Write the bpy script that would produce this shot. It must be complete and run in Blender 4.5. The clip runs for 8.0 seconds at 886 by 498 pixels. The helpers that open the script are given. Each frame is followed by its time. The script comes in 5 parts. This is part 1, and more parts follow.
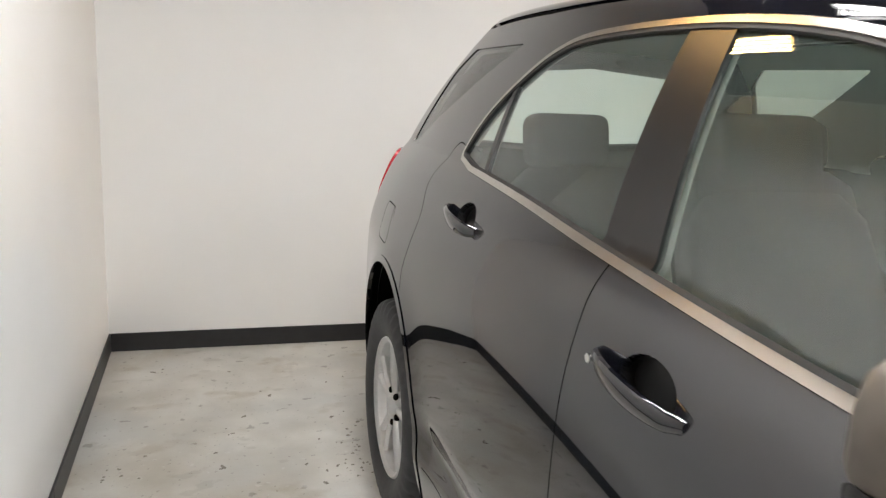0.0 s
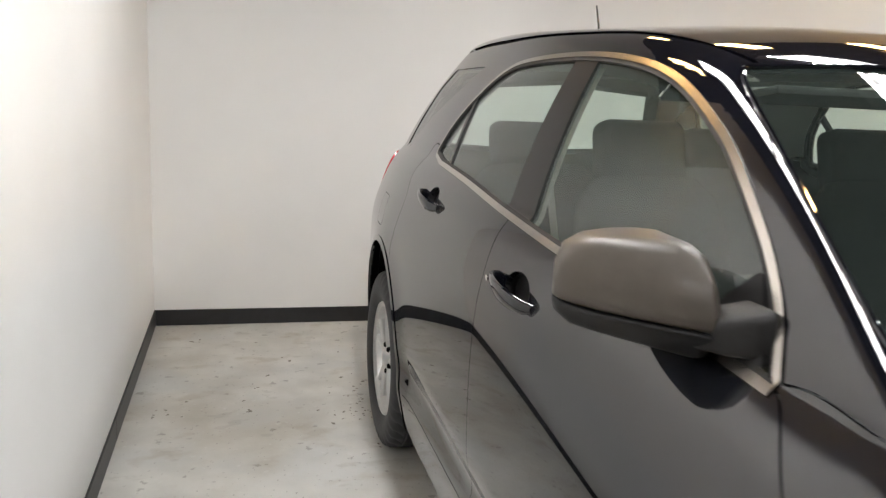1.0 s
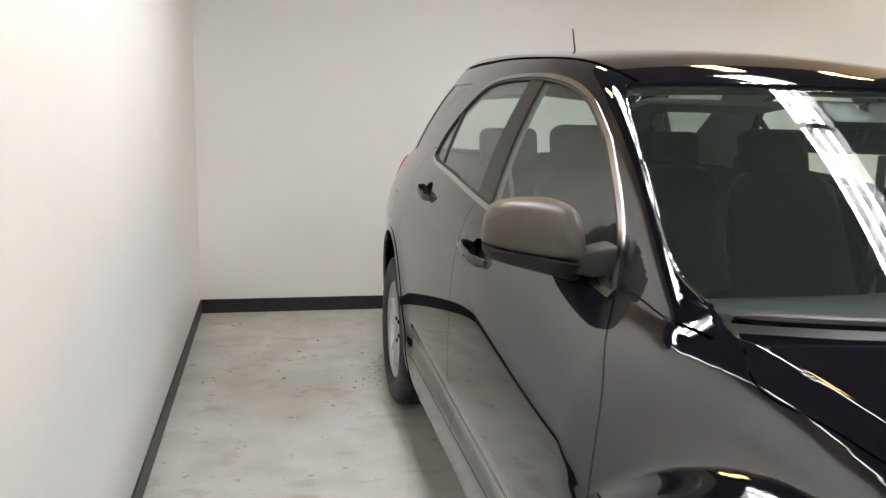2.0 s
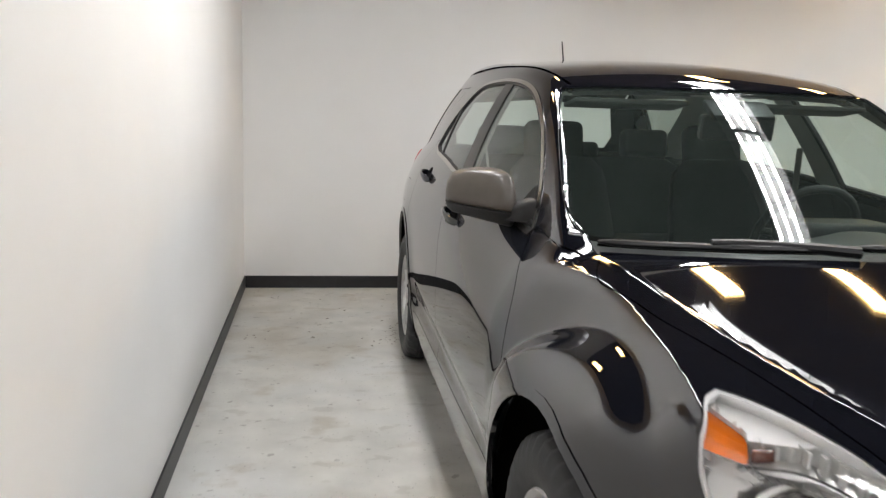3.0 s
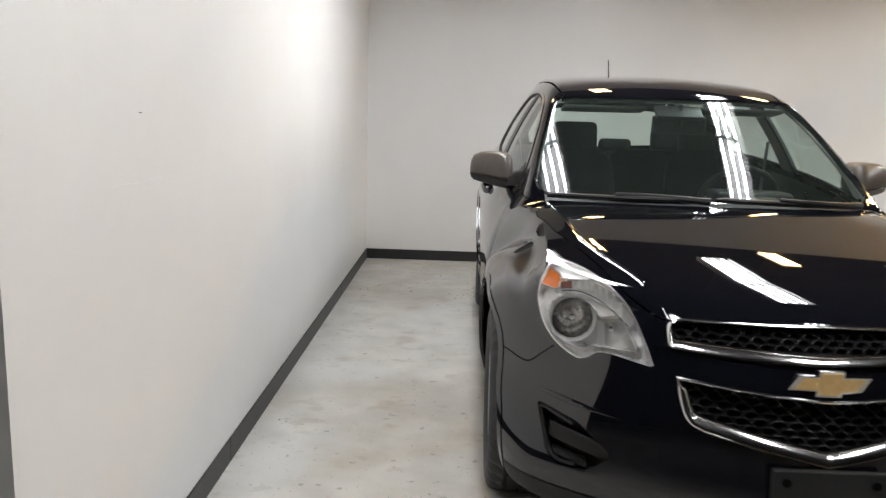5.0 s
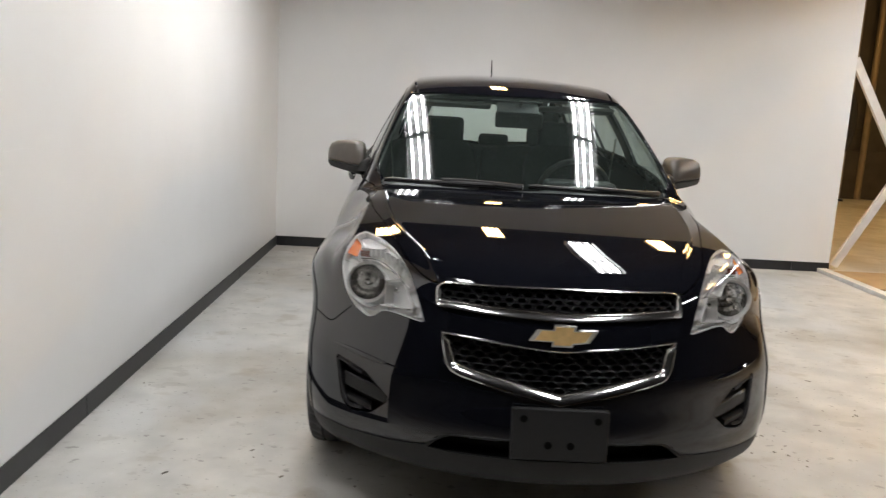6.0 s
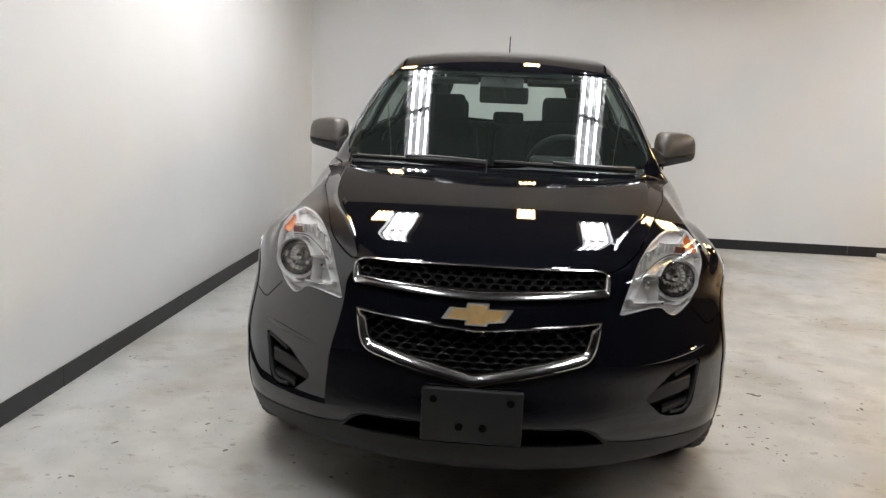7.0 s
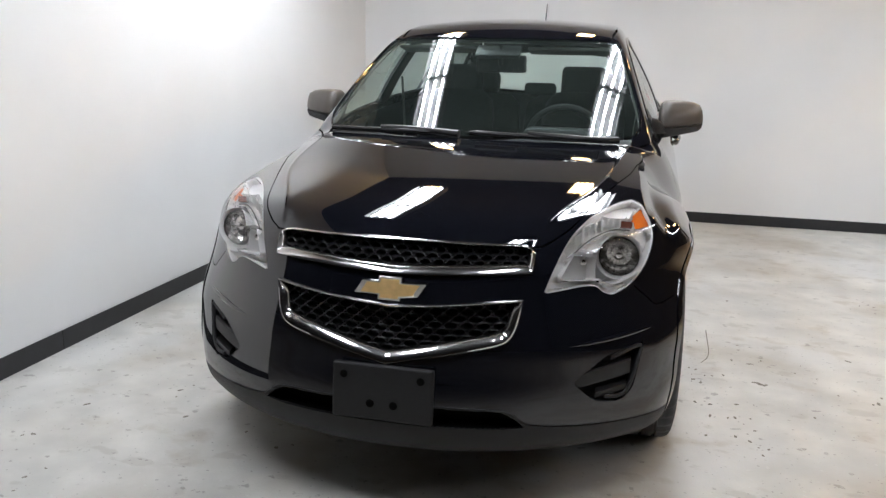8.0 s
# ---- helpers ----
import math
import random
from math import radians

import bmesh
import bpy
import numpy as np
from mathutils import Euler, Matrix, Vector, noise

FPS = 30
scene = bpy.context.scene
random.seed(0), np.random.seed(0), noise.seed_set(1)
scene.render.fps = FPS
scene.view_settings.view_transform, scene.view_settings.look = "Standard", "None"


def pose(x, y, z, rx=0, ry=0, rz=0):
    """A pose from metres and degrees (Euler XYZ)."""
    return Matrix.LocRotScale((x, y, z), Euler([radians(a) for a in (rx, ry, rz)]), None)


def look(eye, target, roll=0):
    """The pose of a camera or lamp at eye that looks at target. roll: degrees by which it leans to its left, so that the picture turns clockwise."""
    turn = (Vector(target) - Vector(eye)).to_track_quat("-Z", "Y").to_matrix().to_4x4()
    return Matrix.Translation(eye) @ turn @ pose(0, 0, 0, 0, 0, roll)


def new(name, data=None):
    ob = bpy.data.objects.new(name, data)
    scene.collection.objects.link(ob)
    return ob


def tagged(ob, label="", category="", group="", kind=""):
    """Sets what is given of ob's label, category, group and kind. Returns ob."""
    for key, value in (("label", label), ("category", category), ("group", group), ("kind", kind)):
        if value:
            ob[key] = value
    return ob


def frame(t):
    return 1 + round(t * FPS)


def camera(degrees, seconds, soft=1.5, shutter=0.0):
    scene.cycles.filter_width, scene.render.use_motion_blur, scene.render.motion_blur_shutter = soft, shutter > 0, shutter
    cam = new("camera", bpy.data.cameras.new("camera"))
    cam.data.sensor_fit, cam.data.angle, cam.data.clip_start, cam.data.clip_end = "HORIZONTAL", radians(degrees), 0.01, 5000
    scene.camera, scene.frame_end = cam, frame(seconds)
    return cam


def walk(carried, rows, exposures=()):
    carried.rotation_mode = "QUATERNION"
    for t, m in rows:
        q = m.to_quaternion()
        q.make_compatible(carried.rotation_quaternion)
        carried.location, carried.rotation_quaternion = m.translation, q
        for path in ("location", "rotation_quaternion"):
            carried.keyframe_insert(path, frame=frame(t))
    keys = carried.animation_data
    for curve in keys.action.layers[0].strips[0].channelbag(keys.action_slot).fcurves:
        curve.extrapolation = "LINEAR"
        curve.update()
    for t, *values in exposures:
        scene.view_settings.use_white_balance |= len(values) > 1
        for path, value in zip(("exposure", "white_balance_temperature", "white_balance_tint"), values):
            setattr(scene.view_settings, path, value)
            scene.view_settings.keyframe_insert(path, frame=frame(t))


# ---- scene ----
cam = camera(58.6, 8.0, soft=1.3, shutter=0.4)
# seconds, eye, target, roll
PATH = [
    (0, (-1.423, 0.464, 1.412), (-0.865, 2.341, 1.003), 2.6),
    (0.5, (-1.445, 0.177, 1.438), (-0.907, 2.06, 1.033), 2.1),
    (1, (-1.427, -0.183, 1.424), (-0.937, 1.718, 1.042), 2.7),
    (1.2, (-1.408, -0.302, 1.429), (-0.947, 1.607, 1.05), 2.3),
    (2.3, (-1.431, -1.017, 1.44), (-1.041, 0.913, 1.089), 1.9),
    (2.5, (-1.406, -1.169, 1.424), (-1.039, 0.766, 1.079), 2.2),
    (3, (-1.362, -1.53, 1.411), (-1.055, 0.415, 1.064), 2.0),
    (3.5, (-1.371, -1.935, 1.384), (-1.117, 0.021, 1.051), 1.8),
    (4, (-1.279, -2.251, 1.388), (-1.155, -0.284, 1.051), 1.8),
    (4.2, (-1.218, -2.391, 1.381), (-1.157, -0.42, 1.048), 1.9),
    (5.3, (-0.868, -3.051, 1.421), (-0.926, -1.083, 1.068), 1.6),
    (5.5, (-0.759, -3.145, 1.419), (-0.773, -1.178, 1.059), 1.9),
    (6, (-0.463, -3.259, 1.408), (-0.411, -1.29, 1.066), 3.1),
    (6.5, (-0.185, -3.221, 1.401), (-0.233, -1.252, 1.048), 2.6),
    (7, (0.09, -3.171, 1.387), (-0.08, -1.216, 0.998), 2.3),
    (7.5, (0.401, -3.118, 1.386), (0.101, -1.184, 0.978), 2.0),
    (8, (0.661, -2.991, 1.372), (0.219, -1.094, 0.918), 1.4),
]
# seconds, stops, kelvin, tint
EXPOSURES = [(0.0, 1.19, 6500, 10), (1.0, 1.05, 6500, 10), (2.5, 0.91, 6450, 10), (4.0, 0.85, 6250, 10), (6.0, 0.76, 6350, 10), (7.0, 0.77, 6250, 10), (8.0, 0.98, 5950, 10)]
walk(cam, [(t, look(eye, target, roll)) for t, eye, target, roll in PATH], EXPOSURES)

# ---- light: a dim hall above, white tubes over the car, more added out of view, warm lamps far back ----
world = bpy.data.worlds.new("hall_air")
scene.world = world
world.use_nodes = True
world.node_tree.nodes["Background"].inputs[0].default_value = (0.9, 0.95, 1.0, 1)
world.node_tree.nodes["Background"].inputs[1].default_value = 0.02


# ---- materials ----
def mat(name, base, rough=0.5, metal=0.0, vary=0.0, scale=8.0, bump=0.0, bump_scale=60.0, coat=0.0, spec=0.5, detail=6.0, tint=None):
    """A surface with colour variation at two scales and a fine relief."""
    m = bpy.data.materials.new(name)
    m.use_nodes = True
    nt = m.node_tree
    b = nt.nodes["Principled BSDF"]
    b.inputs["Base Color"].default_value = (*base, 1)
    b.inputs["Roughness"].default_value = rough
    b.inputs["Metallic"].default_value = metal
    b.inputs["Specular IOR Level"].default_value = spec
    b.inputs["Coat Weight"].default_value = coat
    b.inputs["Coat Roughness"].default_value = 0.02
    co = nt.nodes.new("ShaderNodeTexCoord")
    if vary:
        big, small = nt.nodes.new("ShaderNodeTexNoise"), nt.nodes.new("ShaderNodeTexNoise")
        big.inputs["Scale"].default_value, small.inputs["Scale"].default_value = scale * 0.15, scale
        big.inputs["Detail"].default_value, small.inputs["Detail"].default_value = 3, detail
        mixv = nt.nodes.new("ShaderNodeMath")
        mixv.operation = "MULTIPLY_ADD"
        mixv.inputs[1].default_value = 0.5
        ramp = nt.nodes.new("ShaderNodeMapRange")
        ramp.inputs["From Min"].default_value, ramp.inputs["From Max"].default_value = 0.5, 1.0
        mix = nt.nodes.new("ShaderNodeMix")
        mix.data_type = "RGBA"
        dark = tint or tuple(c * (1 - vary) for c in base)
        mix.inputs["A"].default_value, mix.inputs["B"].default_value = (*dark, 1), (*[min(1, c * (1 + vary * 0.4)) for c in base], 1)
        for n in (big, small):
            nt.links.new(co.outputs["Object"], n.inputs["Vector"])
        nt.links.new(big.outputs["Fac"], mixv.inputs[0])
        nt.links.new(small.outputs["Fac"], mixv.inputs[2])
        nt.links.new(mixv.outputs[0], ramp.inputs["Value"])
        nt.links.new(ramp.outputs[0], mix.inputs["Factor"])
        nt.links.new(mix.outputs["Result"], b.inputs["Base Color"])
    if bump:
        n, bp = nt.nodes.new("ShaderNodeTexNoise"), nt.nodes.new("ShaderNodeBump")
        n.inputs["Scale"].default_value, n.inputs["Detail"].default_value = bump_scale, 4
        bp.inputs["Strength"].default_value, bp.inputs["Distance"].default_value = bump, 0.004
        nt.links.new(co.outputs["Object"], n.inputs["Vector"])
        nt.links.new(n.outputs["Fac"], bp.inputs["Height"])
        nt.links.new(bp.outputs["Normal"], b.inputs["Normal"])
    return m


def glow(name, colour, strength):
    m = bpy.data.materials.new(name)
    m.use_nodes = True
    b = m.node_tree.nodes["Principled BSDF"]
    b.inputs["Base Color"].default_value = (0.8, 0.8, 0.8, 1)
    b.inputs["Emission Color"].default_value = (*colour, 1)
    b.inputs["Emission Strength"].default_value = strength
    return m


def glass(name, tint, low=0.06, gloss=1.0, haze=0.0):
    """A thin pane: tinted see-through with a mirror on it that grows towards grazing angles, and a painted haze."""
    m = bpy.data.materials.new(name)
    m.use_nodes = True
    nt = m.node_tree
    nt.nodes.remove(nt.nodes["Principled BSDF"])
    out = nt.nodes["Material Output"]
    t, g, f, p, k, mix = (nt.nodes.new(n) for n in ("ShaderNodeBsdfTransparent", "ShaderNodeBsdfGlossy", "ShaderNodeLayerWeight", "ShaderNodeMath", "ShaderNodeMath", "ShaderNodeMixShader"))
    t.inputs[0].default_value = (*tint, 1)
    g.inputs["Roughness"].default_value = 0.005
    g.inputs["Color"].default_value = (gloss, gloss, gloss, 1)
    f.inputs["Blend"].default_value = 0.5
    p.operation, k.operation = "POWER", "MULTIPLY_ADD"
    p.inputs[1].default_value = 5.0
    k.inputs[1].default_value, k.inputs[2].default_value = 1.0 - low, low
    nt.links.new(f.outputs["Facing"], p.inputs[0])
    nt.links.new(p.outputs[0], k.inputs[0])
    nt.links.new(k.outputs[0], mix.inputs[0])
    seen = t.outputs[0]
    # pale green veil mixed in, painting the haze that reflections lay over the pane
    if haze:
        d, n, w, u = (nt.nodes.new(q) for q in ("ShaderNodeBsdfDiffuse", "ShaderNodeTexNoise", "ShaderNodeMapRange", "ShaderNodeMixShader"))
        d.inputs["Color"].default_value = (0.58, 0.74, 0.68, 1)
        n.inputs["Scale"].default_value, n.inputs["Detail"].default_value = 5.0, 4.0
        w.inputs["To Min"].default_value, w.inputs["To Max"].default_value = haze * 0.6, haze * 1.4
        nt.links.new(n.outputs["Fac"], w.inputs["Value"])
        nt.links.new(w.outputs["Result"], u.inputs[0])
        nt.links.new(seen, u.inputs[1])
        nt.links.new(d.outputs[0], u.inputs[2])
        seen = u.outputs[0]
    nt.links.new(seen, mix.inputs[1])
    nt.links.new(g.outputs[0], mix.inputs[2])
    nt.links.new(mix.outputs[0], out.inputs["Surface"])
    return m


def concrete():
    """Worn grey sealed concrete with stains, scuffs and specks."""
    m = mat("concrete", (0.62, 0.605, 0.565), 0.42, vary=0.2, scale=5.0, bump=0.12, bump_scale=90)
    nt = m.node_tree
    b = nt.nodes["Principled BSDF"]
    old = b.inputs["Base Color"].links[0].from_socket
    co = nt.nodes.new("ShaderNodeTexCoord")

    def layer(prev, scale, lo, hi, colour, amount, detail=3.0, stretch=(1, 1, 1)):
        mp, n, r, x = (nt.nodes.new(k) for k in ("ShaderNodeMapping", "ShaderNodeTexNoise", "ShaderNodeMapRange", "ShaderNodeMix"))
        mp.inputs["Scale"].default_value = stretch
        n.inputs["Scale"].default_value, n.inputs["Detail"].default_value = scale, detail
        r.inputs["From Min"].default_value, r.inputs["From Max"].default_value, r.inputs["To Max"].default_value = lo, hi, amount
        x.data_type = "RGBA"
        x.inputs["B"].default_value = (*colour, 1)
        nt.links.new(co.outputs["Object"], mp.inputs["Vector"])
        nt.links.new(mp.outputs[0], n.inputs["Vector"])
        nt.links.new(n.outputs["Fac"], r.inputs["Value"])
        nt.links.new(r.outputs[0], x.inputs["Factor"])
        nt.links.new(prev, x.inputs["A"])
        return x.outputs["Result"]
    c = layer(old, 0.8, 0.50, 0.66, (0.33, 0.295, 0.235), 0.75, 6)
    c = layer(c, 2.3, 0.50, 0.62, (0.45, 0.455, 0.44), 0.45, 7)
    c = layer(c, 1.4, 0.53, 0.66, (0.60, 0.60, 0.59), 0.6, 7)
    c = layer(c, 3.2, 0.60, 0.68, (0.30, 0.24, 0.16), 0.35, 8, (1, 1.4, 1))
    c = layer(c, 5.0, 0.62, 0.66, (0.22, 0.19, 0.15), 0.22, 8, (1, 1.7, 1))
    c = layer(c, 15.0, 0.665, 0.70, (0.10, 0.085, 0.06), 0.45, 4)
    c = layer(c, 11.0, 0.69, 0.72, (0.09, 0.08, 0.07), 0.45, 5, (1, 1.6, 1))
    c = layer(c, 55.0, 0.70, 0.74, (0.08, 0.07, 0.06), 0.4, 1)
    c = layer(c, 30.0, 0.70, 0.74, (0.72, 0.72, 0.70), 0.2, 1)
    nt.links.new(c, b.inputs["Base Color"])
    n, r = nt.nodes.new("ShaderNodeTexNoise"), nt.nodes.new("ShaderNodeMapRange")
    n.inputs["Scale"].default_value, n.inputs["Detail"].default_value = 2.2, 6
    r.inputs["To Min"].default_value, r.inputs["To Max"].default_value = 0.22, 0.62
    nt.links.new(co.outputs["Object"], n.inputs["Vector"])
    nt.links.new(n.outputs["Fac"], r.inputs["Value"])
    nt.links.new(r.outputs[0], b.inputs["Roughness"])
    return m


M_FLOOR = concrete()
M_WALL = mat("wall_paint", (0.80, 0.80, 0.79), 0.55, vary=0.03, scale=2.0, bump=0.08, bump_scale=140)
M_BASE = mat("black_vinyl", (0.018, 0.018, 0.02), 0.42, vary=0.3, scale=20, bump=0.05)
M_HALL = mat("hall_cladding", (0.07, 0.062, 0.05), 0.7, vary=0.3, scale=3, bump=0.1)
M_ROOF = mat("hall_deck", (0.025, 0.025, 0.028), 0.8, vary=0.3, scale=3)
M_WOOD = mat("white_painted_wood", (0.72, 0.70, 0.66), 0.6, vary=0.12, scale=14, bump=0.15)
M_TUBE = glow("white_tube", (1.0, 0.985, 0.97), 42.0)
M_WARM = glow("warm_lamp", (1.0, 0.58, 0.20), 32.0)
M_TRAY = mat("dulled_enamel", (0.20, 0.20, 0.20), 0.5, vary=0.08)
M_FIXTURE = mat("white_enamel", (0.75, 0.75, 0.74), 0.35, vary=0.05)
M_HOUSING = mat("grey_housing", (0.16, 0.16, 0.16), 0.5, vary=0.1)
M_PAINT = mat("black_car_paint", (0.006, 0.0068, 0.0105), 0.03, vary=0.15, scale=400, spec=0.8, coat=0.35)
M_TRIM = mat("black_satin_trim", (0.010, 0.010, 0.011), 0.42, spec=0.35, vary=0.2, scale=60, bump=0.05, bump_scale=400)
M_PLASTIC = mat("charcoal_grained_plastic", (0.013, 0.013, 0.014), 0.5, vary=0.2, scale=90, bump=0.25, bump_scale=700, spec=0.4)
M_HONEY = mat("black_grille_plastic", (0.007, 0.007, 0.008), 0.38, vary=0.15, scale=60, spec=0.35)
# black mirror shell, lightened and browned to paint the warm lamp light on it
M_SHELL = mat("warm_lit_black_shell", (0.085, 0.072, 0.060), 0.36, vary=0.12, scale=40, bump=0.06, bump_scale=700)
M_CHROME = mat("chrome", (0.72, 0.71, 0.70), 0.16, metal=1.0, vary=0.05, scale=30)
M_SATIN = mat("satin_chrome", (0.60, 0.575, 0.54), 0.22, metal=1.0, vary=0.06, scale=40)
M_ALLOY = mat("silver_alloy", (0.66, 0.66, 0.66), 0.32, metal=0.85, vary=0.08, scale=40)
M_TYRE = mat("tyre_rubber", (0.034, 0.035, 0.038), 0.6, vary=0.3, scale=30, bump=0.2, bump_scale=200)
# near-black for dark parts, and for shade painted into recesses
M_DARK = mat("black_parts_and_shade", (0.004, 0.004, 0.004), 0.8, vary=0.3, scale=20, spec=0.05)
M_CLOTH = mat("charcoal_seat_cloth", (0.020, 0.020, 0.022), 0.9, vary=0.12, scale=6, bump=0.0, spec=0.2)
M_DASH = mat("dark_dashboard", (0.022, 0.024, 0.026), 0.6, vary=0.2, scale=60, bump=0.2, bump_scale=500)
M_LINER = mat("grey_headliner", (0.34, 0.33, 0.31), 0.9, vary=0.08, scale=40, bump=0.1)
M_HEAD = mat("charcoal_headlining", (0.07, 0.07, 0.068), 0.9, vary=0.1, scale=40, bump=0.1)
M_GOLD = mat("gold_enamel", (0.85, 0.60, 0.27), 0.35, metal=0.6, vary=0.12, scale=60, bump=0.15, bump_scale=300)
M_AMBER = mat("amber_lens", (0.85, 0.20, 0.02), 0.15, vary=0.1, scale=30, coat=1.0)
M_BULB = mat("smoked_amber", (0.16, 0.05, 0.03), 0.2, vary=0.1, scale=30, coat=0.6)
M_SEAM = mat("grey_seam", (0.10, 0.095, 0.09), 0.4, vary=0.1, scale=40)
M_RED = mat("red_lens", (0.55, 0.02, 0.03), 0.15, vary=0.1, scale=30, coat=1.0)
M_REFLECTOR = mat("bright_reflector", (0.88, 0.88, 0.87), 0.20, metal=0.35, vary=0.08, scale=30)
M_BEZEL = mat("silver_bezel", (0.92, 0.91, 0.90), 0.26, metal=0.0, vary=0.06, scale=30, coat=0.6)
M_LAMP = mat("satin_silver", (0.86, 0.85, 0.83), 0.28, metal=0.3, vary=0.12, scale=40)
M_PILLAR = mat("satin_black_pillar", (0.006, 0.006, 0.007), 0.3, vary=0.15, scale=200)
M_RUBBER = mat("black_rubber_seal", (0.012, 0.012, 0.012), 0.6, vary=0.2, scale=60)
M_GLASS = glass("side_glass", (0.80, 0.89, 0.85), low=0.08, haze=0.05)
M_SCREEN = glass("windscreen_glass", (0.80, 0.88, 0.85), haze=0.022)
M_PRIVACY = glass("rear_glass", (0.40, 0.46, 0.43))
M_LENS = glass("clear_lens", (0.95, 0.95, 0.95), 0.04)
M_MIRROR = mat("mirror", (0.9, 0.9, 0.9), 0.02, metal=1.0)


# ---- mesh helpers ----
def mesh_ob(name, verts, faces, material, parent=None, label="", smooth=False):
    me = bpy.data.meshes.new(name)
    me.from_pydata([tuple(v) for v in verts], [], [tuple(f) for f in faces])
    me.materials.append(material)
    if smooth:
        me.shade_smooth()
    ob = new(name, me)
    if parent:
        ob.parent = parent
    if label:
        ob["label"] = label
    return ob


def part(name, bm, material, parent, label="", smooth=True, sharp=35):
    me = bpy.data.meshes.new(name)
    if smooth:
        for f in bm.faces:
            f.smooth = True
        for e in bm.edges:
            if len(e.link_faces) == 2 and e.calc_face_angle(0) > radians(sharp):
                e.smooth = False
    bm.to_mesh(me)
    bm.free()
    me.materials.append(material)
    ob = new(name, me)
    if parent:
        ob.parent = parent
    if label:
        ob["label"] = label
    return ob


def box_bm(x0, x1, y0, y1, z0, z1, bevel=0.0, seg=2):
    bm = bmesh.new()
    bmesh.ops.create_cube(bm, size=1, matrix=Matrix.Translation(((x0 + x1) / 2, (y0 + y1) / 2, (z0 + z1) / 2)) @ Matrix.Diagonal((abs(x1 - x0), abs(y1 - y0), abs(z1 - z0), 1)))
    if bevel:
        bmesh.ops.bevel(bm, geom=bm.edges[:], offset=bevel, segments=seg, profile=0.6, affect="EDGES")
    return bm


def tube_bm(points, radius, sides=10, closed=False, squash=1.0, up=(0, 0, 1)):
    """A round bar along points; radius may be a list."""
    bm = bmesh.new()
    rings = []
    n = len(points)
    for i, p in enumerate(points):
        p = Vector(p)
        a = Vector(points[(i - 1) % n if closed else max(i - 1, 0)])
        b = Vector(points[(i + 1) % n if closed else min(i + 1, n - 1)])
        d = (b - a).normalized()
        s = d.cross(Vector(up))
        s = s.normalized() if s.length > 1e-5 else d.orthogonal().normalized()
        w = s.cross(d)
        r = radius[i] if isinstance(radius, (list, tuple)) else radius
        rings.append([bm.verts.new(p + r * (math.cos(k * math.tau / sides) * s + squash * math.sin(k * math.tau / sides) * w)) for k in range(sides)])
    for i in range(n if closed else n - 1):
        A, B = rings[i], rings[(i + 1) % n]
        for k in range(sides):
            bm.faces.new((A[k], A[(k + 1) % sides], B[(k + 1) % sides], B[k]))
    if not closed:
        bm.faces.new(rings[0][::-1])
        bm.faces.new(rings[-1])
    bmesh.ops.recalc_face_normals(bm, faces=bm.faces[:])
    return bm


def lathe_bm(profile, sides=64, axis="x", centre=(0, 0, 0)):
    """Turns (along, radius) pairs round an axis."""
    bm = bmesh.new()
    rings = []
    for h, r in profile:
        ring = []
        for k in range(sides):
            c, s = math.cos(k * math.tau / sides) * r, math.sin(k * math.tau / sides) * r
            p = (h, c, s) if axis == "x" else (c, h, s) if axis == "y" else (c, s, h)
            ring.append(bm.verts.new(Vector(p) + Vector(centre)))
        rings.append(ring)
    for A, B in zip(rings, rings[1:]):
        for k in range(sides):
            bm.faces.new((A[k], A[(k + 1) % sides], B[(k + 1) % sides], B[k]))
    bmesh.ops.remove_doubles(bm, verts=bm.verts[:], dist=1e-6)
    bmesh.ops.recalc_face_normals(bm, faces=bm.faces[:])
    return bm


def loft_bm(rings, caps=True):
    """Joins closed rings of points, in order."""
    bm = bmesh.new()
    vs = [[bm.verts.new(p) for p in r] for r in rings]
    n = len(vs[0])
    for A, B in zip(vs, vs[1:]):
        for k in range(n):
            bm.faces.new((A[k], A[(k + 1) % n], B[(k + 1) % n], B[k]))
    if caps:
        bm.faces.new(vs[0][::-1])
        bm.faces.new(vs[-1])
    bmesh.ops.recalc_face_normals(bm, faces=bm.faces[:])
    return bm


# ---- the room ----
WALL_X, WALL_Y, WALL_TOP, WALL_END, WALL_FRONT = -1.941, 4.608, 3.6, 3.70, -1.40


def setting(ob, label, category):
    return tagged(ob, label, category, kind="structure")


def leant(ob):
    """The left wall stands a little out of square: turns what belongs to it about the room's corner."""
    ob.matrix_basis = pose(WALL_X, WALL_Y, 0, 0, 0, 0.35) @ pose(-WALL_X, -WALL_Y, 0)
    return ob


setting(part("floor", box_bm(-12, 16, -14, 22, -0.12, 0), M_FLOOR, None, smooth=False), "grey sealed concrete floor, stained and scuffed", "floor")
leant(setting(part("wall_left", box_bm(WALL_X - 0.12, WALL_X, WALL_FRONT, WALL_Y + 0.13, 0, WALL_TOP), M_WALL, None, smooth=False), "smooth white painted partition wall with faint scuffs", "wall"))
setting(part("wall_back", box_bm(WALL_X, WALL_END, WALL_Y, WALL_Y + 0.12, 0, WALL_TOP), M_WALL, None, smooth=False), "smooth white painted partition wall behind the car", "wall")
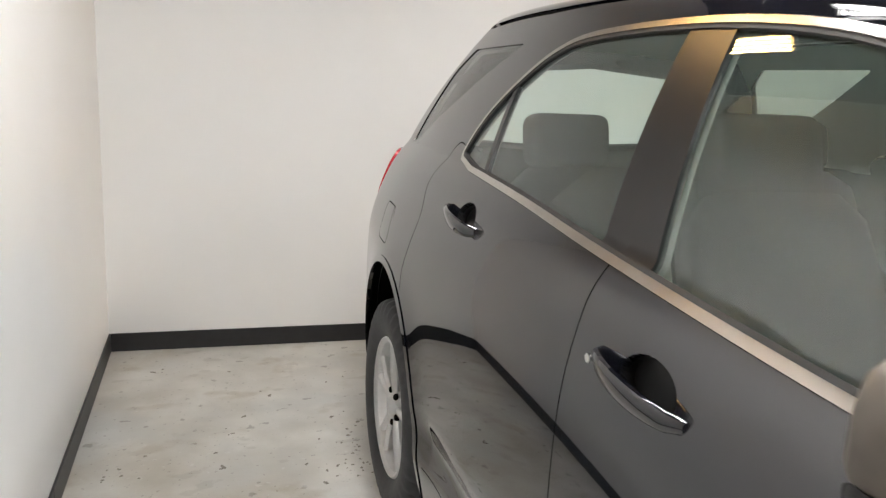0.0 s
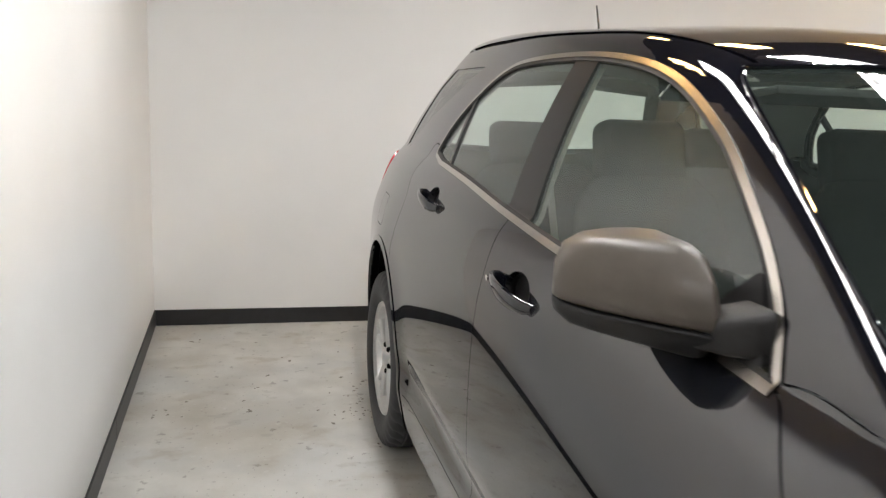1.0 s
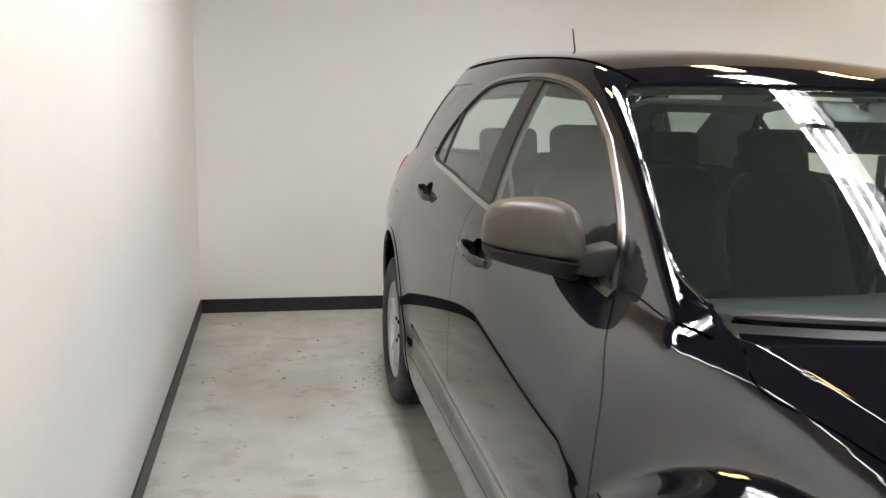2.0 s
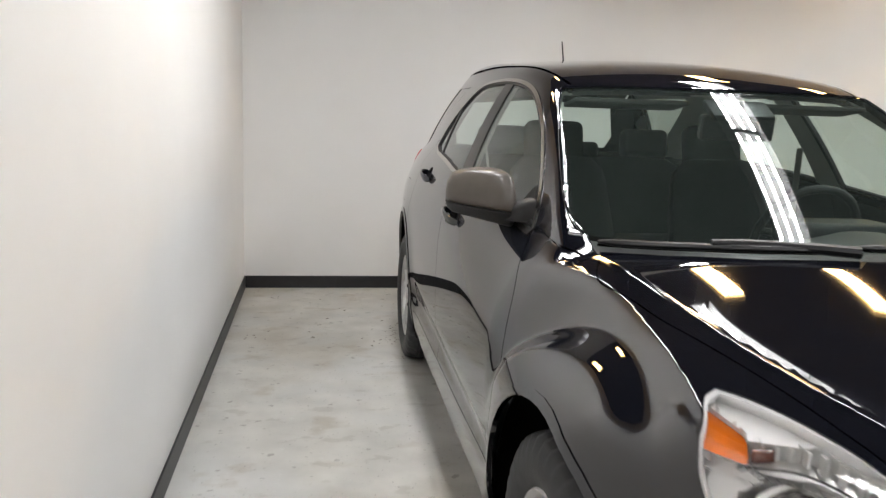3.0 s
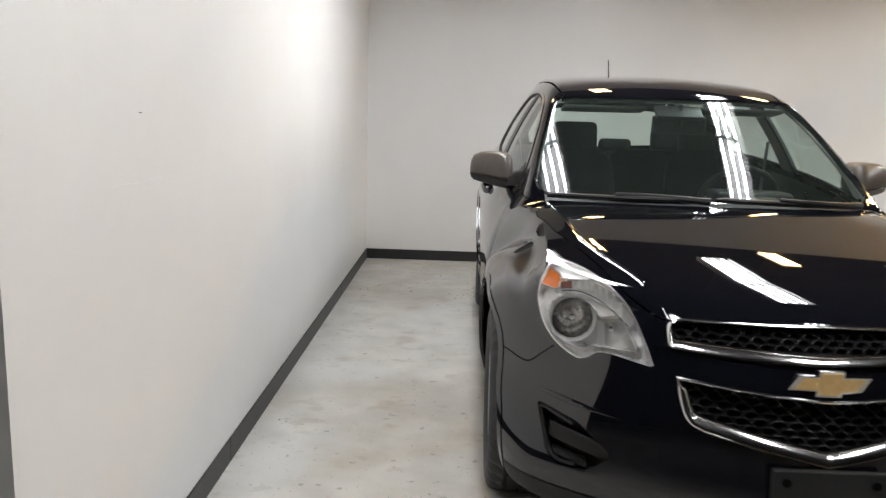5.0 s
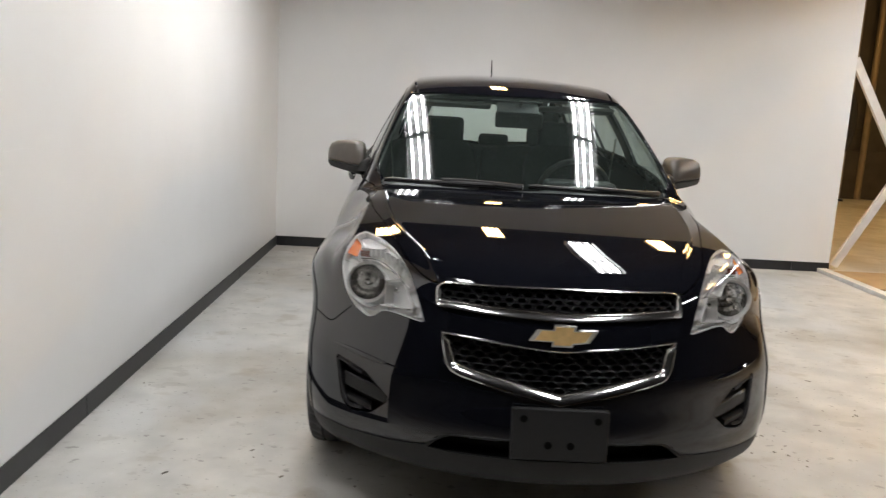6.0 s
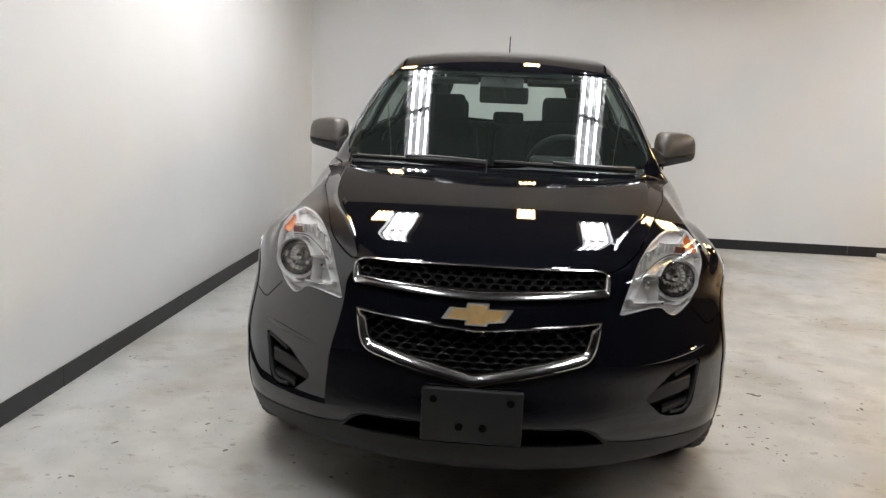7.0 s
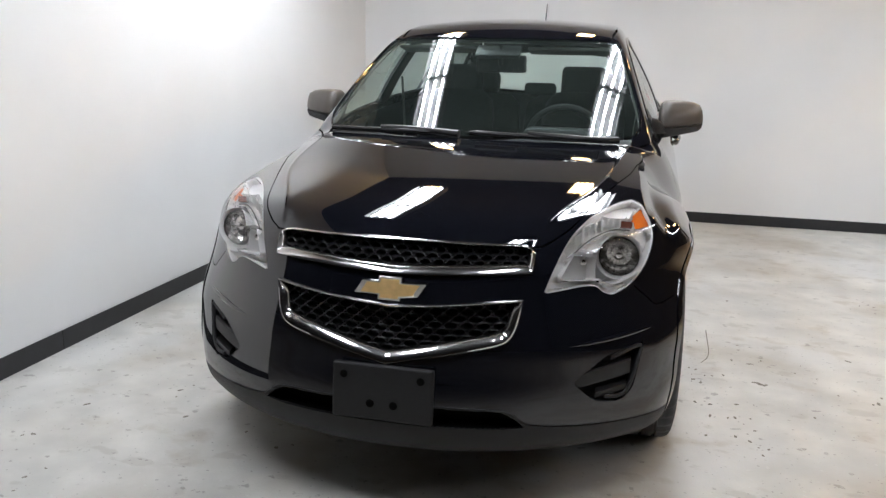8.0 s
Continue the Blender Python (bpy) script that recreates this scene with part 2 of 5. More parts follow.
# car body form: y runs rearward from the front axle, z up from the floor, a = |x|
def spline(pts):
    """A smooth curve through (t, value) pairs, as a function of arrays."""
    t = np.array([p[0] for p in pts], float)
    v = np.array([p[1] for p in pts], float)
    n = len(t)
    h = np.diff(t)
    A = np.eye(n)
    r = np.zeros(n)
    for i in range(1, n - 1):
        A[i, i - 1:i + 2] = h[i - 1], 2 * (h[i - 1] + h[i]), h[i]
        r[i] = 6 * ((v[i + 1] - v[i]) / h[i] - (v[i] - v[i - 1]) / h[i - 1])
    m = np.linalg.solve(A, r)
    tt = np.linspace(t[0], t[-1], 40000)
    k = np.clip(np.searchsorted(t, tt) - 1, 0, n - 2)
    d = tt - t[k]
    vv = v[k] + d * ((v[k + 1] - v[k]) / h[k] - h[k] * (2 * m[k] + m[k + 1]) / 6) + d * d * m[k] / 2 + d ** 3 * (m[k + 1] - m[k]) / (6 * h[k])
    s0, s1 = (vv[1] - vv[0]) / (tt[1] - tt[0]), (vv[-1] - vv[-2]) / (tt[-1] - tt[-2])

    def at(q):
        q = np.asarray(q, float)
        return np.interp(q, tt, vv) + np.minimum(q - tt[0], 0) * s0 + np.maximum(q - tt[-1], 0) * s1
    return at


def smax(a, b, k):
    h = np.maximum(k - np.abs(a - b), 0) / k
    return np.maximum(a, b) + h * h * k * 0.25


WB = 2.857
belt_z = spline([(-1.0, 0.93), (-0.35, 0.99), (0.0, 1.03), (0.3, 1.06), (0.66, 1.085), (1.06, 1.135), (1.5, 1.172), (2.0, 1.194), (2.36, 1.205), (3.0, 1.21), (3.9, 1.19)])
belt_x = spline([(-1.0, 0.70), (-0.35, 0.748), (0.0, 0.752), (0.3, 0.752), (0.66, 0.760), (1.06, 0.782), (1.5, 0.796), (2.0, 0.792), (2.36, 0.779), (3.0, 0.745), (3.9, 0.65)])
side_s = spline([(-0.3, 0.84), (0.0, 0.875), (0.12, 0.888), (0.25, 0.896), (0.45, 0.902), (0.62, 0.900), (0.76, 0.889), (0.86, 0.869), (0.93, 0.845), (1.0, 0.796)])
plan_k = spline([(-1.0, 0.92), (-0.5, 0.965), (0.0, 0.99), (0.6, 1.0), (1.5, 1.0), (2.3, 1.0), (2.857, 0.992), (3.3, 0.958), (3.9, 0.87)])
hood_z = spline([(-1.05, 0.59), (-0.92, 0.73), (-0.80, 0.835), (-0.70, 0.897), (-0.55, 0.948), (-0.35, 0.989), (-0.1, 1.028), (0.1, 1.060), (0.24, 1.081), (0.5, 1.105), (4.0, 1.2)])
roof_r = spline([(-1.0, 0.70), (0.5, 1.35), (0.8, 1.449), (1.0, 1.519), (1.15, 1.566), (1.3, 1.598), (1.6, 1.632), (2.0, 1.656), (2.5, 1.674), (2.9, 1.670), (3.2, 1.650), (3.5, 1.608), (4.0, 1.50)])


def roof_z(y):
    screen_z = 1.094 + 0.70 * (y - 0.30) - 0.142 * (y - 0.30) ** 2
    return -smax(-screen_z, -roof_r(y), 0.006)



def top_z(y):
    a, b = hood_z(y), roof_z(y)
    return np.where(y > 0.8, b, smax(a, b, 0.02))


crown = spline([(-1.0, 0.05), (-0.4, 0.03), (0.1, 0.022), (0.4, 0.05), (0.9, 0.075), (1.5, 0.10), (2.5, 0.11), (3.5, 0.12)])
crease_a = spline([(-0.9, 0.33), (-0.64, 0.424), (-0.49, 0.481), (-0.38, 0.528), (-0.25, 0.571), (-0.04, 0.612), (0.14, 0.634), (0.36, 0.660), (0.455, 0.675), (0.52, 0.681), (0.66, 0.657), (0.86, 0.614), (1.07, 0.565), (1.3, 0.52)])
gap_a = spline([(-0.9, 0.38), (-0.64, 0.468), (-0.55, 0.522), (-0.377, 0.575), (-0.24, 0.615), (-0.145, 0.642), (-0.04, 0.670), (0.09, 0.690), (0.2, 0.711), (0.5, 0.74)])
strip_slope = spline([(-0.9, 0.10), (-0.5, 0.12), (-0.3, 0.15), (-0.1, 0.19), (0.1, 0.22), (0.4, 0.22)])
front_y = spline([(0.10, -0.76), (0.20, -0.845), (0.27, -0.888), (0.34, -0.898), (0.47, -0.879), (0.55, -0.866), (0.68, -0.840), (0.78, -0.812), (0.86, -0.785), (0.95, -0.73), (1.2, -0.5)])
rear_y = spline([(0.1, 3.62), (0.3, 3.76), (0.5, 3.83), (0.75, 3.82), (0.95, 3.76), (1.15, 3.66), (1.3, 3.54), (1.5, 3.34), (1.62, 3.2), (1.8, 2.9)])


def side_x(y, z):
    zb, xb = belt_z(y), belt_x(y)
    s = (z - 0.30) / (zb - 0.30)
    low = side_s(np.minimum(s, 1.0)) * plan_k(y)
    w = np.clip((s - 0.62) / 0.38, 0, 1)
    low = low + (xb - 0.796 * plan_k(y)) * w * w * (3 - 2 * w)
    u = np.maximum(z - zb, 0)
    x = low - 0.40 * u - 0.42 * u * u
    # swelling over the wheels
    for yc, amp in ((0.0, 0.020), (WB, 0.016)):
        r = np.hypot(y - yc, (z - 0.36))
        x = x + amp * np.exp(-((r - 0.42) / 0.115) ** 2) * np.clip((z - 0.25) / 0.15, 0, 1)
    # fender drawn in above the front arch, leaving a shoulder round the wheel
    r = np.hypot(y, z - 0.372)
    q = np.clip((r - 0.525) / 0.06, 0, 1)
    wy = np.clip((0.56 - y) / 0.36, 0, 1) * np.maximum(np.clip((y + 0.48) / 0.22, 0, 1), np.clip((z - 0.86) / 0.07, 0, 1))
    wz = np.clip((z - 0.55) / 0.2, 0, 1)
    x = x - 0.043 * q * q * (3 - 2 * q) * wy * wy * (3 - 2 * wy) * wz
    # the fender's shoulder runs inwards to the headlight
    v, w = np.clip((0.44 - y) / 0.40, 0, 1), np.clip((z - 0.79) / 0.17, 0, 1)
    x = x - 0.040 * v * v * (3 - 2 * v) * w * w * (3 - 2 * w)
    # hollow above the sill, between the wheels
    between = np.clip((y - 0.42) / 0.15, 0, 1) * np.clip((2.45 - y) / 0.15, 0, 1)
    x = x - 0.016 * between * np.exp(-((z - 0.47 - 0.02 * (y - 1.4)) / 0.055) ** 2)
    return x


def upper(a, y):
    """Height of the hood, windscreen and roof surface, with the crease of the hood."""
    ys = y - 0.22 * a * a
    over = a - crease_a(y)
    keep = np.clip((0.55 - y) / 0.15, 0, 1)
    keep = keep * keep * (3 - 2 * keep)
    fall = np.where(over > 0.004, over, np.where(over < -0.004, 0, (over + 0.004) ** 2 / 0.016))
    bead = 0.0018 * np.exp(-(over / 0.006) ** 2) * np.clip((0.30 - y) / 0.1, 0, 1)
    # the hood's outer strip slopes away from the crease down to the fender, most of all near the windscreen
    fall = np.minimum(fall, np.maximum(gap_a(y) - crease_a(y), 0.01))
    return top_z(ys) - crown(y) * a * a - (strip_slope(y) * fall + 0.10 * np.maximum(a - gap_a(y), 0)) * keep + bead


def edge_a(y):
    """Where the upper surface meets the flank."""
    lo, hi = np.full(y.shape, 0.3), np.full(y.shape, 0.95)
    for _ in range(30):
        m = (lo + hi) / 2
        out = m > side_x(y, upper(m, y))
        lo, hi = np.where(out, lo, m), np.where(out, m, hi)
    return lo


def body_f(x, y, z, face=0):
    """Signed form of the body; face 1 or -1 keeps the upper surface or the flank alone at their edge."""
    a = np.abs(x)
    top = z - upper(a, y)
    side = a - side_x(y, z)
    w = np.clip((0.74 - z) / 0.24, 0, 1)
    w = w * w * (3 - 2 * w)
    front = front_y(z) + 0.45 * a * a + (0.36 - 0.17 * w) * a ** 4 - y
    rear = y - (rear_y(z) - 0.22 * a * a - 0.30 * a ** 4)
    soft = np.clip((y - 0.34) / 0.22, 0, 1)
    f = smax(top / 1.08, side, 0.006 + 0.024 * soft * soft * (3 - 2 * soft)) if not face else top / 1.08 if face > 0 else side
    f = smax(f, front, 0.085)
    f = smax(f, rear, 0.10)
    return smax(f, 0.215 - z, 0.05)


def body_grad(p, e=0.002, face=0):
    x, y, z = p.T
    return np.stack([body_f(x + e, y, z, face) - body_f(x - e, y, z, face), body_f(x, y + e, z, face) - body_f(x, y - e, z, face), body_f(x, y, z + e, face) - body_f(x, y, z - e, face)], 1) / (2 * e)


def onto_body(p, n=5):
    for _ in range(n):
        g = body_grad(p)
        p = p - (body_f(*p.T) / np.maximum((g * g).sum(1), 0.05))[:, None] * g
    return p


# ---- skin of the car: a net over the form, then cut into panels ----
def body_net(h=0.0155):
    """Quads over the car's right half (x <= 0), drawn onto the form."""
    xs = (np.arange(-64, 2) + 0.5) * h
    ys = np.arange(-1.0, 3.96, h)
    zs = np.arange(0.15, 1.74, h)
    f = body_f(*np.meshgrid(xs, ys, zs, indexing="ij", sparse=True)) < 0
    f = np.broadcast_to(f, (len(xs), len(ys), len(zs)))
    n = [len(xs) - 1, len(ys) - 1, len(zs) - 1]
    c = np.zeros(n, int)
    for i in (0, 1):
        for j in (0, 1):
            for k in (0, 1):
                c += f[i:n[0] + i, j:n[1] + j, k:n[2] + k]
    live = (c > 0) & (c < 8)
    idx = -np.ones(n, int)
    idx[live] = np.arange(live.sum())
    I, J, K = np.nonzero(live)
    p = np.stack([xs[I], ys[J], zs[K]], 1) + h / 2
    p = onto_body(p, 8)
    quads = []
    for ax in range(3):
        a = f[tuple(slice(1, -1) if q != ax else slice(0, -1) for q in range(3))]
        b = f[tuple(slice(1, -1) if q != ax else slice(1, None) for q in range(3))]
        cross = a != b
        ii = np.stack(np.nonzero(cross), 1)
        for q in range(3):
            if q != ax:
                ii[:, q] += 1
        u, v = [q for q in range(3) if q != ax]
        cells = []
        for du, dv in ((-1, -1), (0, -1), (0, 0), (-1, 0)):
            w = ii.copy()
            w[:, u] += du
            w[:, v] += dv
            cells.append(idx[w[:, 0], w[:, 1], w[:, 2]])
        quads.append(np.stack(cells, 1))
    q = np.concatenate(quads)
    q = q[(q >= 0).all(1)]
    x = p[:, 0][q]
    q = q[(x < 0.004).all(1) & (x.min(1) < -0.004)]
    p[np.abs(p[:, 0]) < 0.004, 0] = 0.0
    P = p[q]
    return list(zip(P, P.min(1), P.max(1), P.mean(1)))


def face(pts):
    return pts, pts.min(0), pts.max(0), pts.mean(0)


AXES_OF = {"side": (1, 2), "front": (0, 2), "top": (0, 1)}


def flat(poly, view):
    i, j = AXES_OF[view]
    q = poly[:, (i, j)].copy()
    if i == 0:
        q[:, 0] = -q[:, 0]
    return q


RINGS = {}


def inside(pt, ring):
    if id(ring) not in RINGS:
        R = np.array(ring, float)
        RINGS[id(ring)] = R[:, 0], R[:, 1], np.roll(R[:, 0], 1), np.roll(R[:, 1], 1), ring
    xi, yi, xj, yj, _ = RINGS[id(ring)]
    x, y = pt
    k = np.nonzero((yi > y) != (yj > y))[0]
    return bool(np.count_nonzero(x < (xj[k] - xi[k]) * (y - yi[k]) / (yj[k] - yi[k]) + xi[k]) % 2)


def halve(poly, d):
    """Splits a face where the signed distances d change sign."""
    lo, hi = [], []
    n = len(poly)
    for i in range(n):
        a, b, da, db = poly[i], poly[(i + 1) % n], d[i], d[(i + 1) % n]
        if da <= 0:
            lo.append(a)
        if da >= 0:
            hi.append(a)
        if da * db < 0:
            m = a + (b - a) * (da / (da - db))
            lo.append(m)
            hi.append(m)
    return [np.array(r) for r in (lo, hi) if len(r) >= 3]


def cut(polys, ring, view, ok=None):
    """Cuts faces along a closed ring in a view; gives (inside, outside)."""
    if not polys:
        return [], []
    ring = [tuple(p) for p in ring]
    R = np.array(ring)
    lo, hi = R.min(0), R.max(0)
    segs = [(np.array(a), np.array(b)) for a, b in zip(ring, ring[1:] + ring[:1])]
    slo = np.array([np.minimum(a, b) for a, b in segs]) - 1e-6
    shi = np.array([np.maximum(a, b) for a, b in segs]) + 1e-6
    i, j = AXES_OF[view]
    A, B, C = (np.array([p[k] for p in polys]) for k in (1, 2, 3))
    a, b = A[:, (i, j)], B[:, (i, j)]
    if i == 0:
        a, b = np.stack([-B[:, 0], A[:, j]], 1), np.stack([-A[:, 0], B[:, j]], 1)
    touch = ((a <= hi) & (b >= lo)).all(1)
    if ok:
        touch &= ok(C)
    ins, outs = [], []
    for n, poly in enumerate(polys):
        if not touch[n]:
            outs.append(poly)
            continue
        near = np.nonzero(((slo <= b[n]) & (shi >= a[n])).all(1))[0]
        if not len(near):
            (ins if inside(((a[n] + b[n]) / 2).tolist(), ring) else outs).append(poly)
            continue
        todo = [poly[0]]
        for s in near:
            p0, p1 = segs[s]
            nrm = np.array([p1[1] - p0[1], p0[0] - p1[0]])
            L = math.hypot(*nrm)
            if L < 1e-9:
                continue
            nxt = []
            for pl in todo:
                d = (flat(pl, view) - p0) @ nrm / L
                d[np.abs(d) < 1e-6] = 0
                if d.min() < 0 < d.max():
                    nxt += halve(pl, d)
                else:
                    nxt.append(pl)
            todo = nxt
        for pl in todo:
            (ins if inside(flat(pl, view).mean(0).tolist(), ring) else outs).append(face(pl))
    return ins, outs


def rounded(pts, r=0.02, n=4):
    """A ring with its corners rounded."""
    out = []
    m = len(pts)
    for i in range(m):
        a, b, c = (np.array(pts[k % m], float) for k in (i - 1, i, i + 1))
        u, v = a - b, c - b
        lu, lv = np.hypot(*u), np.hypot(*v)
        t = min(r, lu * 0.45, lv * 0.45)
        p, q = b + u / lu * t, b + v / lv * t
        for k in range(n + 1):
            s = k / n
            out.append(tuple((1 - s) ** 2 * p + 2 * s * (1 - s) * b + s * s * q))
    return out


def curve(pts, n=6):
    """A smooth open line through points."""
    P = [np.array(p, float) for p in pts]
    P = [2 * P[0] - P[1]] + P + [2 * P[-1] - P[-2]]
    out = []
    for i in range(1, len(P) - 2):
        a, b, c, d = P[i - 1:i + 3]
        for k in range(n):
            t = k / n
            out.append(tuple(0.5 * (2 * b + (c - a) * t + (2 * a - 5 * b + 4 * c - d) * t * t + (3 * b - a - 3 * c + d) * t ** 3)))
    return out + [tuple(P[-2])]


def moved(ring, d):
    """A ring offset inwards by d (negative: outwards)."""
    R = np.array(ring, float)
    area = 0.5 * np.sum(R[:, 0] * np.roll(R[:, 1], -1) - np.roll(R[:, 0], -1) * R[:, 1])
    t = np.roll(R, -1, 0) - np.roll(R, 1, 0)
    t /= np.maximum(np.hypot(t[:, 0], t[:, 1]), 1e-9)[:, None]
    nrm = np.stack([-t[:, 1], t[:, 0]], 1) * (1 if area > 0 else -1)
    return [tuple(p) for p in R + nrm * d]


def ribbon(line, w=0.0035):
    P = np.array(line, float)
    t = np.gradient(P, axis=0)
    t /= np.maximum(np.hypot(t[:, 0], t[:, 1]), 1e-9)[:, None]
    nrm = np.stack([-t[:, 1], t[:, 0]], 1)
    return [tuple(p) for p in np.concatenate([P + nrm * w, (P - nrm * w)[::-1]])]


def cross3(o, a, b):
    ax, ay, az, bx, by, bz = a[0] - o[0], a[1] - o[1], a[2] - o[2], b[0] - o[0], b[1] - o[1], b[2] - o[2]
    return ay * bz - az * by, az * bx - ax * bz, ax * by - ay * bx


SHEETS = {}
EDGE_Y = np.linspace(-1.0, 3.6, 900)
EDGE_A = edge_a(EDGE_Y)


def sheet(polys, off, lip):
    """Points, faces and corner normals of one panel."""
    tag = (id(polys), off, lip)
    if tag in SHEETS:
        return SHEETS[tag][:3]
    key, verts, faces = {}, [], []
    flatv = np.concatenate([p[0] for p in polys]) if polys else np.zeros((0, 3))
    names, at = np.round(flatv * 1e5).astype(int).tolist(), 0
    for poly in polys:
        f = []
        for v in poly[0]:
            k = tuple(names[at])
            at += 1
            if k not in key:
                key[k] = len(verts)
                verts.append(v)
            i = key[k]
            if not f or f[-1] != i:
                f.append(i)
        if len(f) > 1 and f[0] == f[-1]:
            f.pop()
        if len(f) >= 3 and len(set(f)) == len(f):
            faces.append(f)
    if not faces:
        return None
    V = onto_body(np.array(verts), 2)
    V[np.abs(np.array(verts)[:, 0]) < 1e-6, 0] = 0
    g = body_grad(V)
    N = g / np.linalg.norm(g, axis=1)[:, None]
    out, VL, NL = [], V.tolist(), N.tolist()
    for f in faces:
        o, m0, m1, m2 = VL[f[0]], 0.0, 0.0, 0.0
        for i in range(1, len(f) - 1):
            m = cross3(o, VL[f[i]], VL[f[i + 1]])
            m0, m1, m2 = m0 + m[0], m1 + m[1], m2 + m[2]
        n = NL[f[0]]
        out.append(f if m0 * n[0] + m1 * n[1] + m2 * n[2] > 0 else f[::-1])
    faces = out
    unit = [g / np.maximum(np.linalg.norm(g, axis=1), 1e-6)[:, None] for g in (body_grad(V, face=1), body_grad(V, face=-1))]
    above = (V[:, 2] - upper(np.abs(V[:, 0]), V[:, 1])) / 1.08 > np.abs(V[:, 0]) - side_x(V[:, 1], V[:, 2])
    C = np.array([V[f].mean(0) for f in faces])
    lean = (C[:, 2] - upper(np.abs(C[:, 0]), C[:, 1])) / 1.08 - np.abs(C[:, 0]) + side_x(C[:, 1], C[:, 2])
    strip = np.abs(np.abs(C[:, 0]) - np.interp(C[:, 1], EDGE_Y, EDGE_A)) < 0.0036
    NA = np.where(above[:, None], unit[0], unit[1])
    V = V + N * off
    round_ = C[:, 1] > 0.40
    nm = [N[f] if r else NA[f] if on else unit[0][f] if q > 0 else unit[1][f] for f, q, on, r in zip(faces, lean, strip, round_)]
    count = {}
    for f in faces:
        for a, b in zip(f, f[1:] + f[:1]):
            count[(a, b)] = count.get((a, b), 0) + 1
    if lip:
        turn = {}
        V, N = list(V), list(N)
        for (a, b) in [e for e in count if (e[1], e[0]) not in count]:
            if abs(V[a][0]) < 1e-6 and abs(V[b][0]) < 1e-6:
                continue
            for i in (a, b):
                if i not in turn:
                    turn[i] = len(V)
                    V.append(V[i] - N[i] * lip)
                    N.append(N[i])
            f = [b, a, turn[a], turn[b]]
            m = np.array(cross3(V[f[0]], V[f[1]], V[f[2]]))
            L = math.sqrt(m @ m)
            if L > 1e-12:
                faces.append(f)
                nm.append(np.repeat((m / L)[None], 4, 0))
        V = np.array(V)
    V = np.asarray(V)
    SHEETS[tag] = (V, faces, nm, polys)
    return V, faces, nm


def skin(name, polys, material, parent, label="", off=0.0, lip=0.014, both=False, flip=False):
    """One panel from faces of the net: smooth by the form's own normals, its free edges turned in. both: with its mirror half; flip: the mirror half alone."""
    got = sheet(polys, off, lip)
    if not got:
        return None
    V, faces, nm = got
    if both or flip:
        W2 = V * np.array([-1, 1, 1])
        mf = [f[::-1] for f in faces]
        mn = [n[::-1] * np.array([-1, 1, 1]) for n in nm]
        if flip:
            V, faces, nm = W2, mf, mn
        else:
            nv = len(V)
            same = np.abs(V[:, 0]) < 1e-7
            mf = [[i if same[i] else i + nv for i in f] for f in mf]
            V, faces, nm = np.concatenate([V, W2]), faces + mf, nm + mn
    me = bpy.data.meshes.new(name)
    me.from_pydata(V.tolist(), [], faces)
    me.materials.append(material)
    me.shade_smooth()
    me.normals_split_custom_set(np.concatenate(nm).tolist())
    ob = new(name, me)
    if parent:
        ob.parent = parent
    if label:
        ob["label"] = label
    return ob


net = body_net()
car = tagged(new("car"), "glossy black mid-size sport utility car parked on the concrete", "car")

# -- outlines: side view (y, z), front view (a, z), view from above (a, y)
DLO = curve([(0.640, 1.064), (0.95, 1.095), (1.34, 1.128), (1.645, 1.151), (2.0, 1.176), (2.48, 1.198)])[:-1] + \
    curve([(2.515, 1.212), (2.525, 1.245), (2.475, 1.345), (2.365, 1.445), (2.25, 1.510), (2.09, 1.540), (1.72, 1.546), (1.42, 1.525), (1.20, 1.478), (1.00, 1.392), (0.88, 1.318), (0.763, 1.233), (0.687, 1.160), (0.640, 1.085)])
DLO_CHROME = moved(DLO, 0.0125)
DLO_IN = moved(DLO, 0.020)
B_PILLAR = [(1.432, 1.07), (1.640, 1.63), (1.762, 1.63), (1.595, 1.07)]
DIVIDER = [(2.222, 1.07), (2.46, 1.63), (2.485, 1.63), (2.247, 1.07)]
QUARTER = rounded([(3.24, 1.205), (3.16, 1.222), (2.54, 1.530), (3.04, 1.530), (3.14, 1.46)], 0.02)
SCREEN = curve([(-0.30, 1.022), (0.0, 0.985), (0.30, 1.022), (0.51, 1.075), (0.572, 1.07), (0.630, 0.86), (0.675, 0.66), (0.694, 0.53), (0.676, 0.450), (0.52, 0.385), (0.30, 0.315), (0.0, 0.272), (-0.30, 0.315)])
HEADLIGHT = curve([(0.684, 0.951), (0.712, 0.940), (0.732, 0.916), (0.748, 0.885), (0.755, 0.835), (0.738, 0.770), (0.703, 0.724), (0.650, 0.697), (0.617, 0.705), (0.590, 0.726), (0.553, 0.730), (0.500, 0.724), (0.447, 0.717)])[:-1] + curve([(0.445, 0.722), (0.466, 0.783), (0.502, 0.863), (0.545, 0.910), (0.585, 0.932), (0.636, 0.947), (0.688, 0.953)])[:-1]
GRILLE_UP = [(-0.3, 0.858), (0.0, 0.861), (0.36, 0.856)] + curve([(0.385, 0.853), (0.403, 0.842), (0.410, 0.822), (0.408, 0.785)]) + [(0.400, 0.778), (0.0, 0.764), (-0.3, 0.770)]
GRILLE_LOW = [(-0.3, 0.690), (0.0, 0.676), (0.388, 0.704)] + curve([(0.388, 0.700), (0.372, 0.620), (0.352, 0.585), (0.32, 0.570)]) + [(0.0, 0.503), (-0.3, 0.570)]
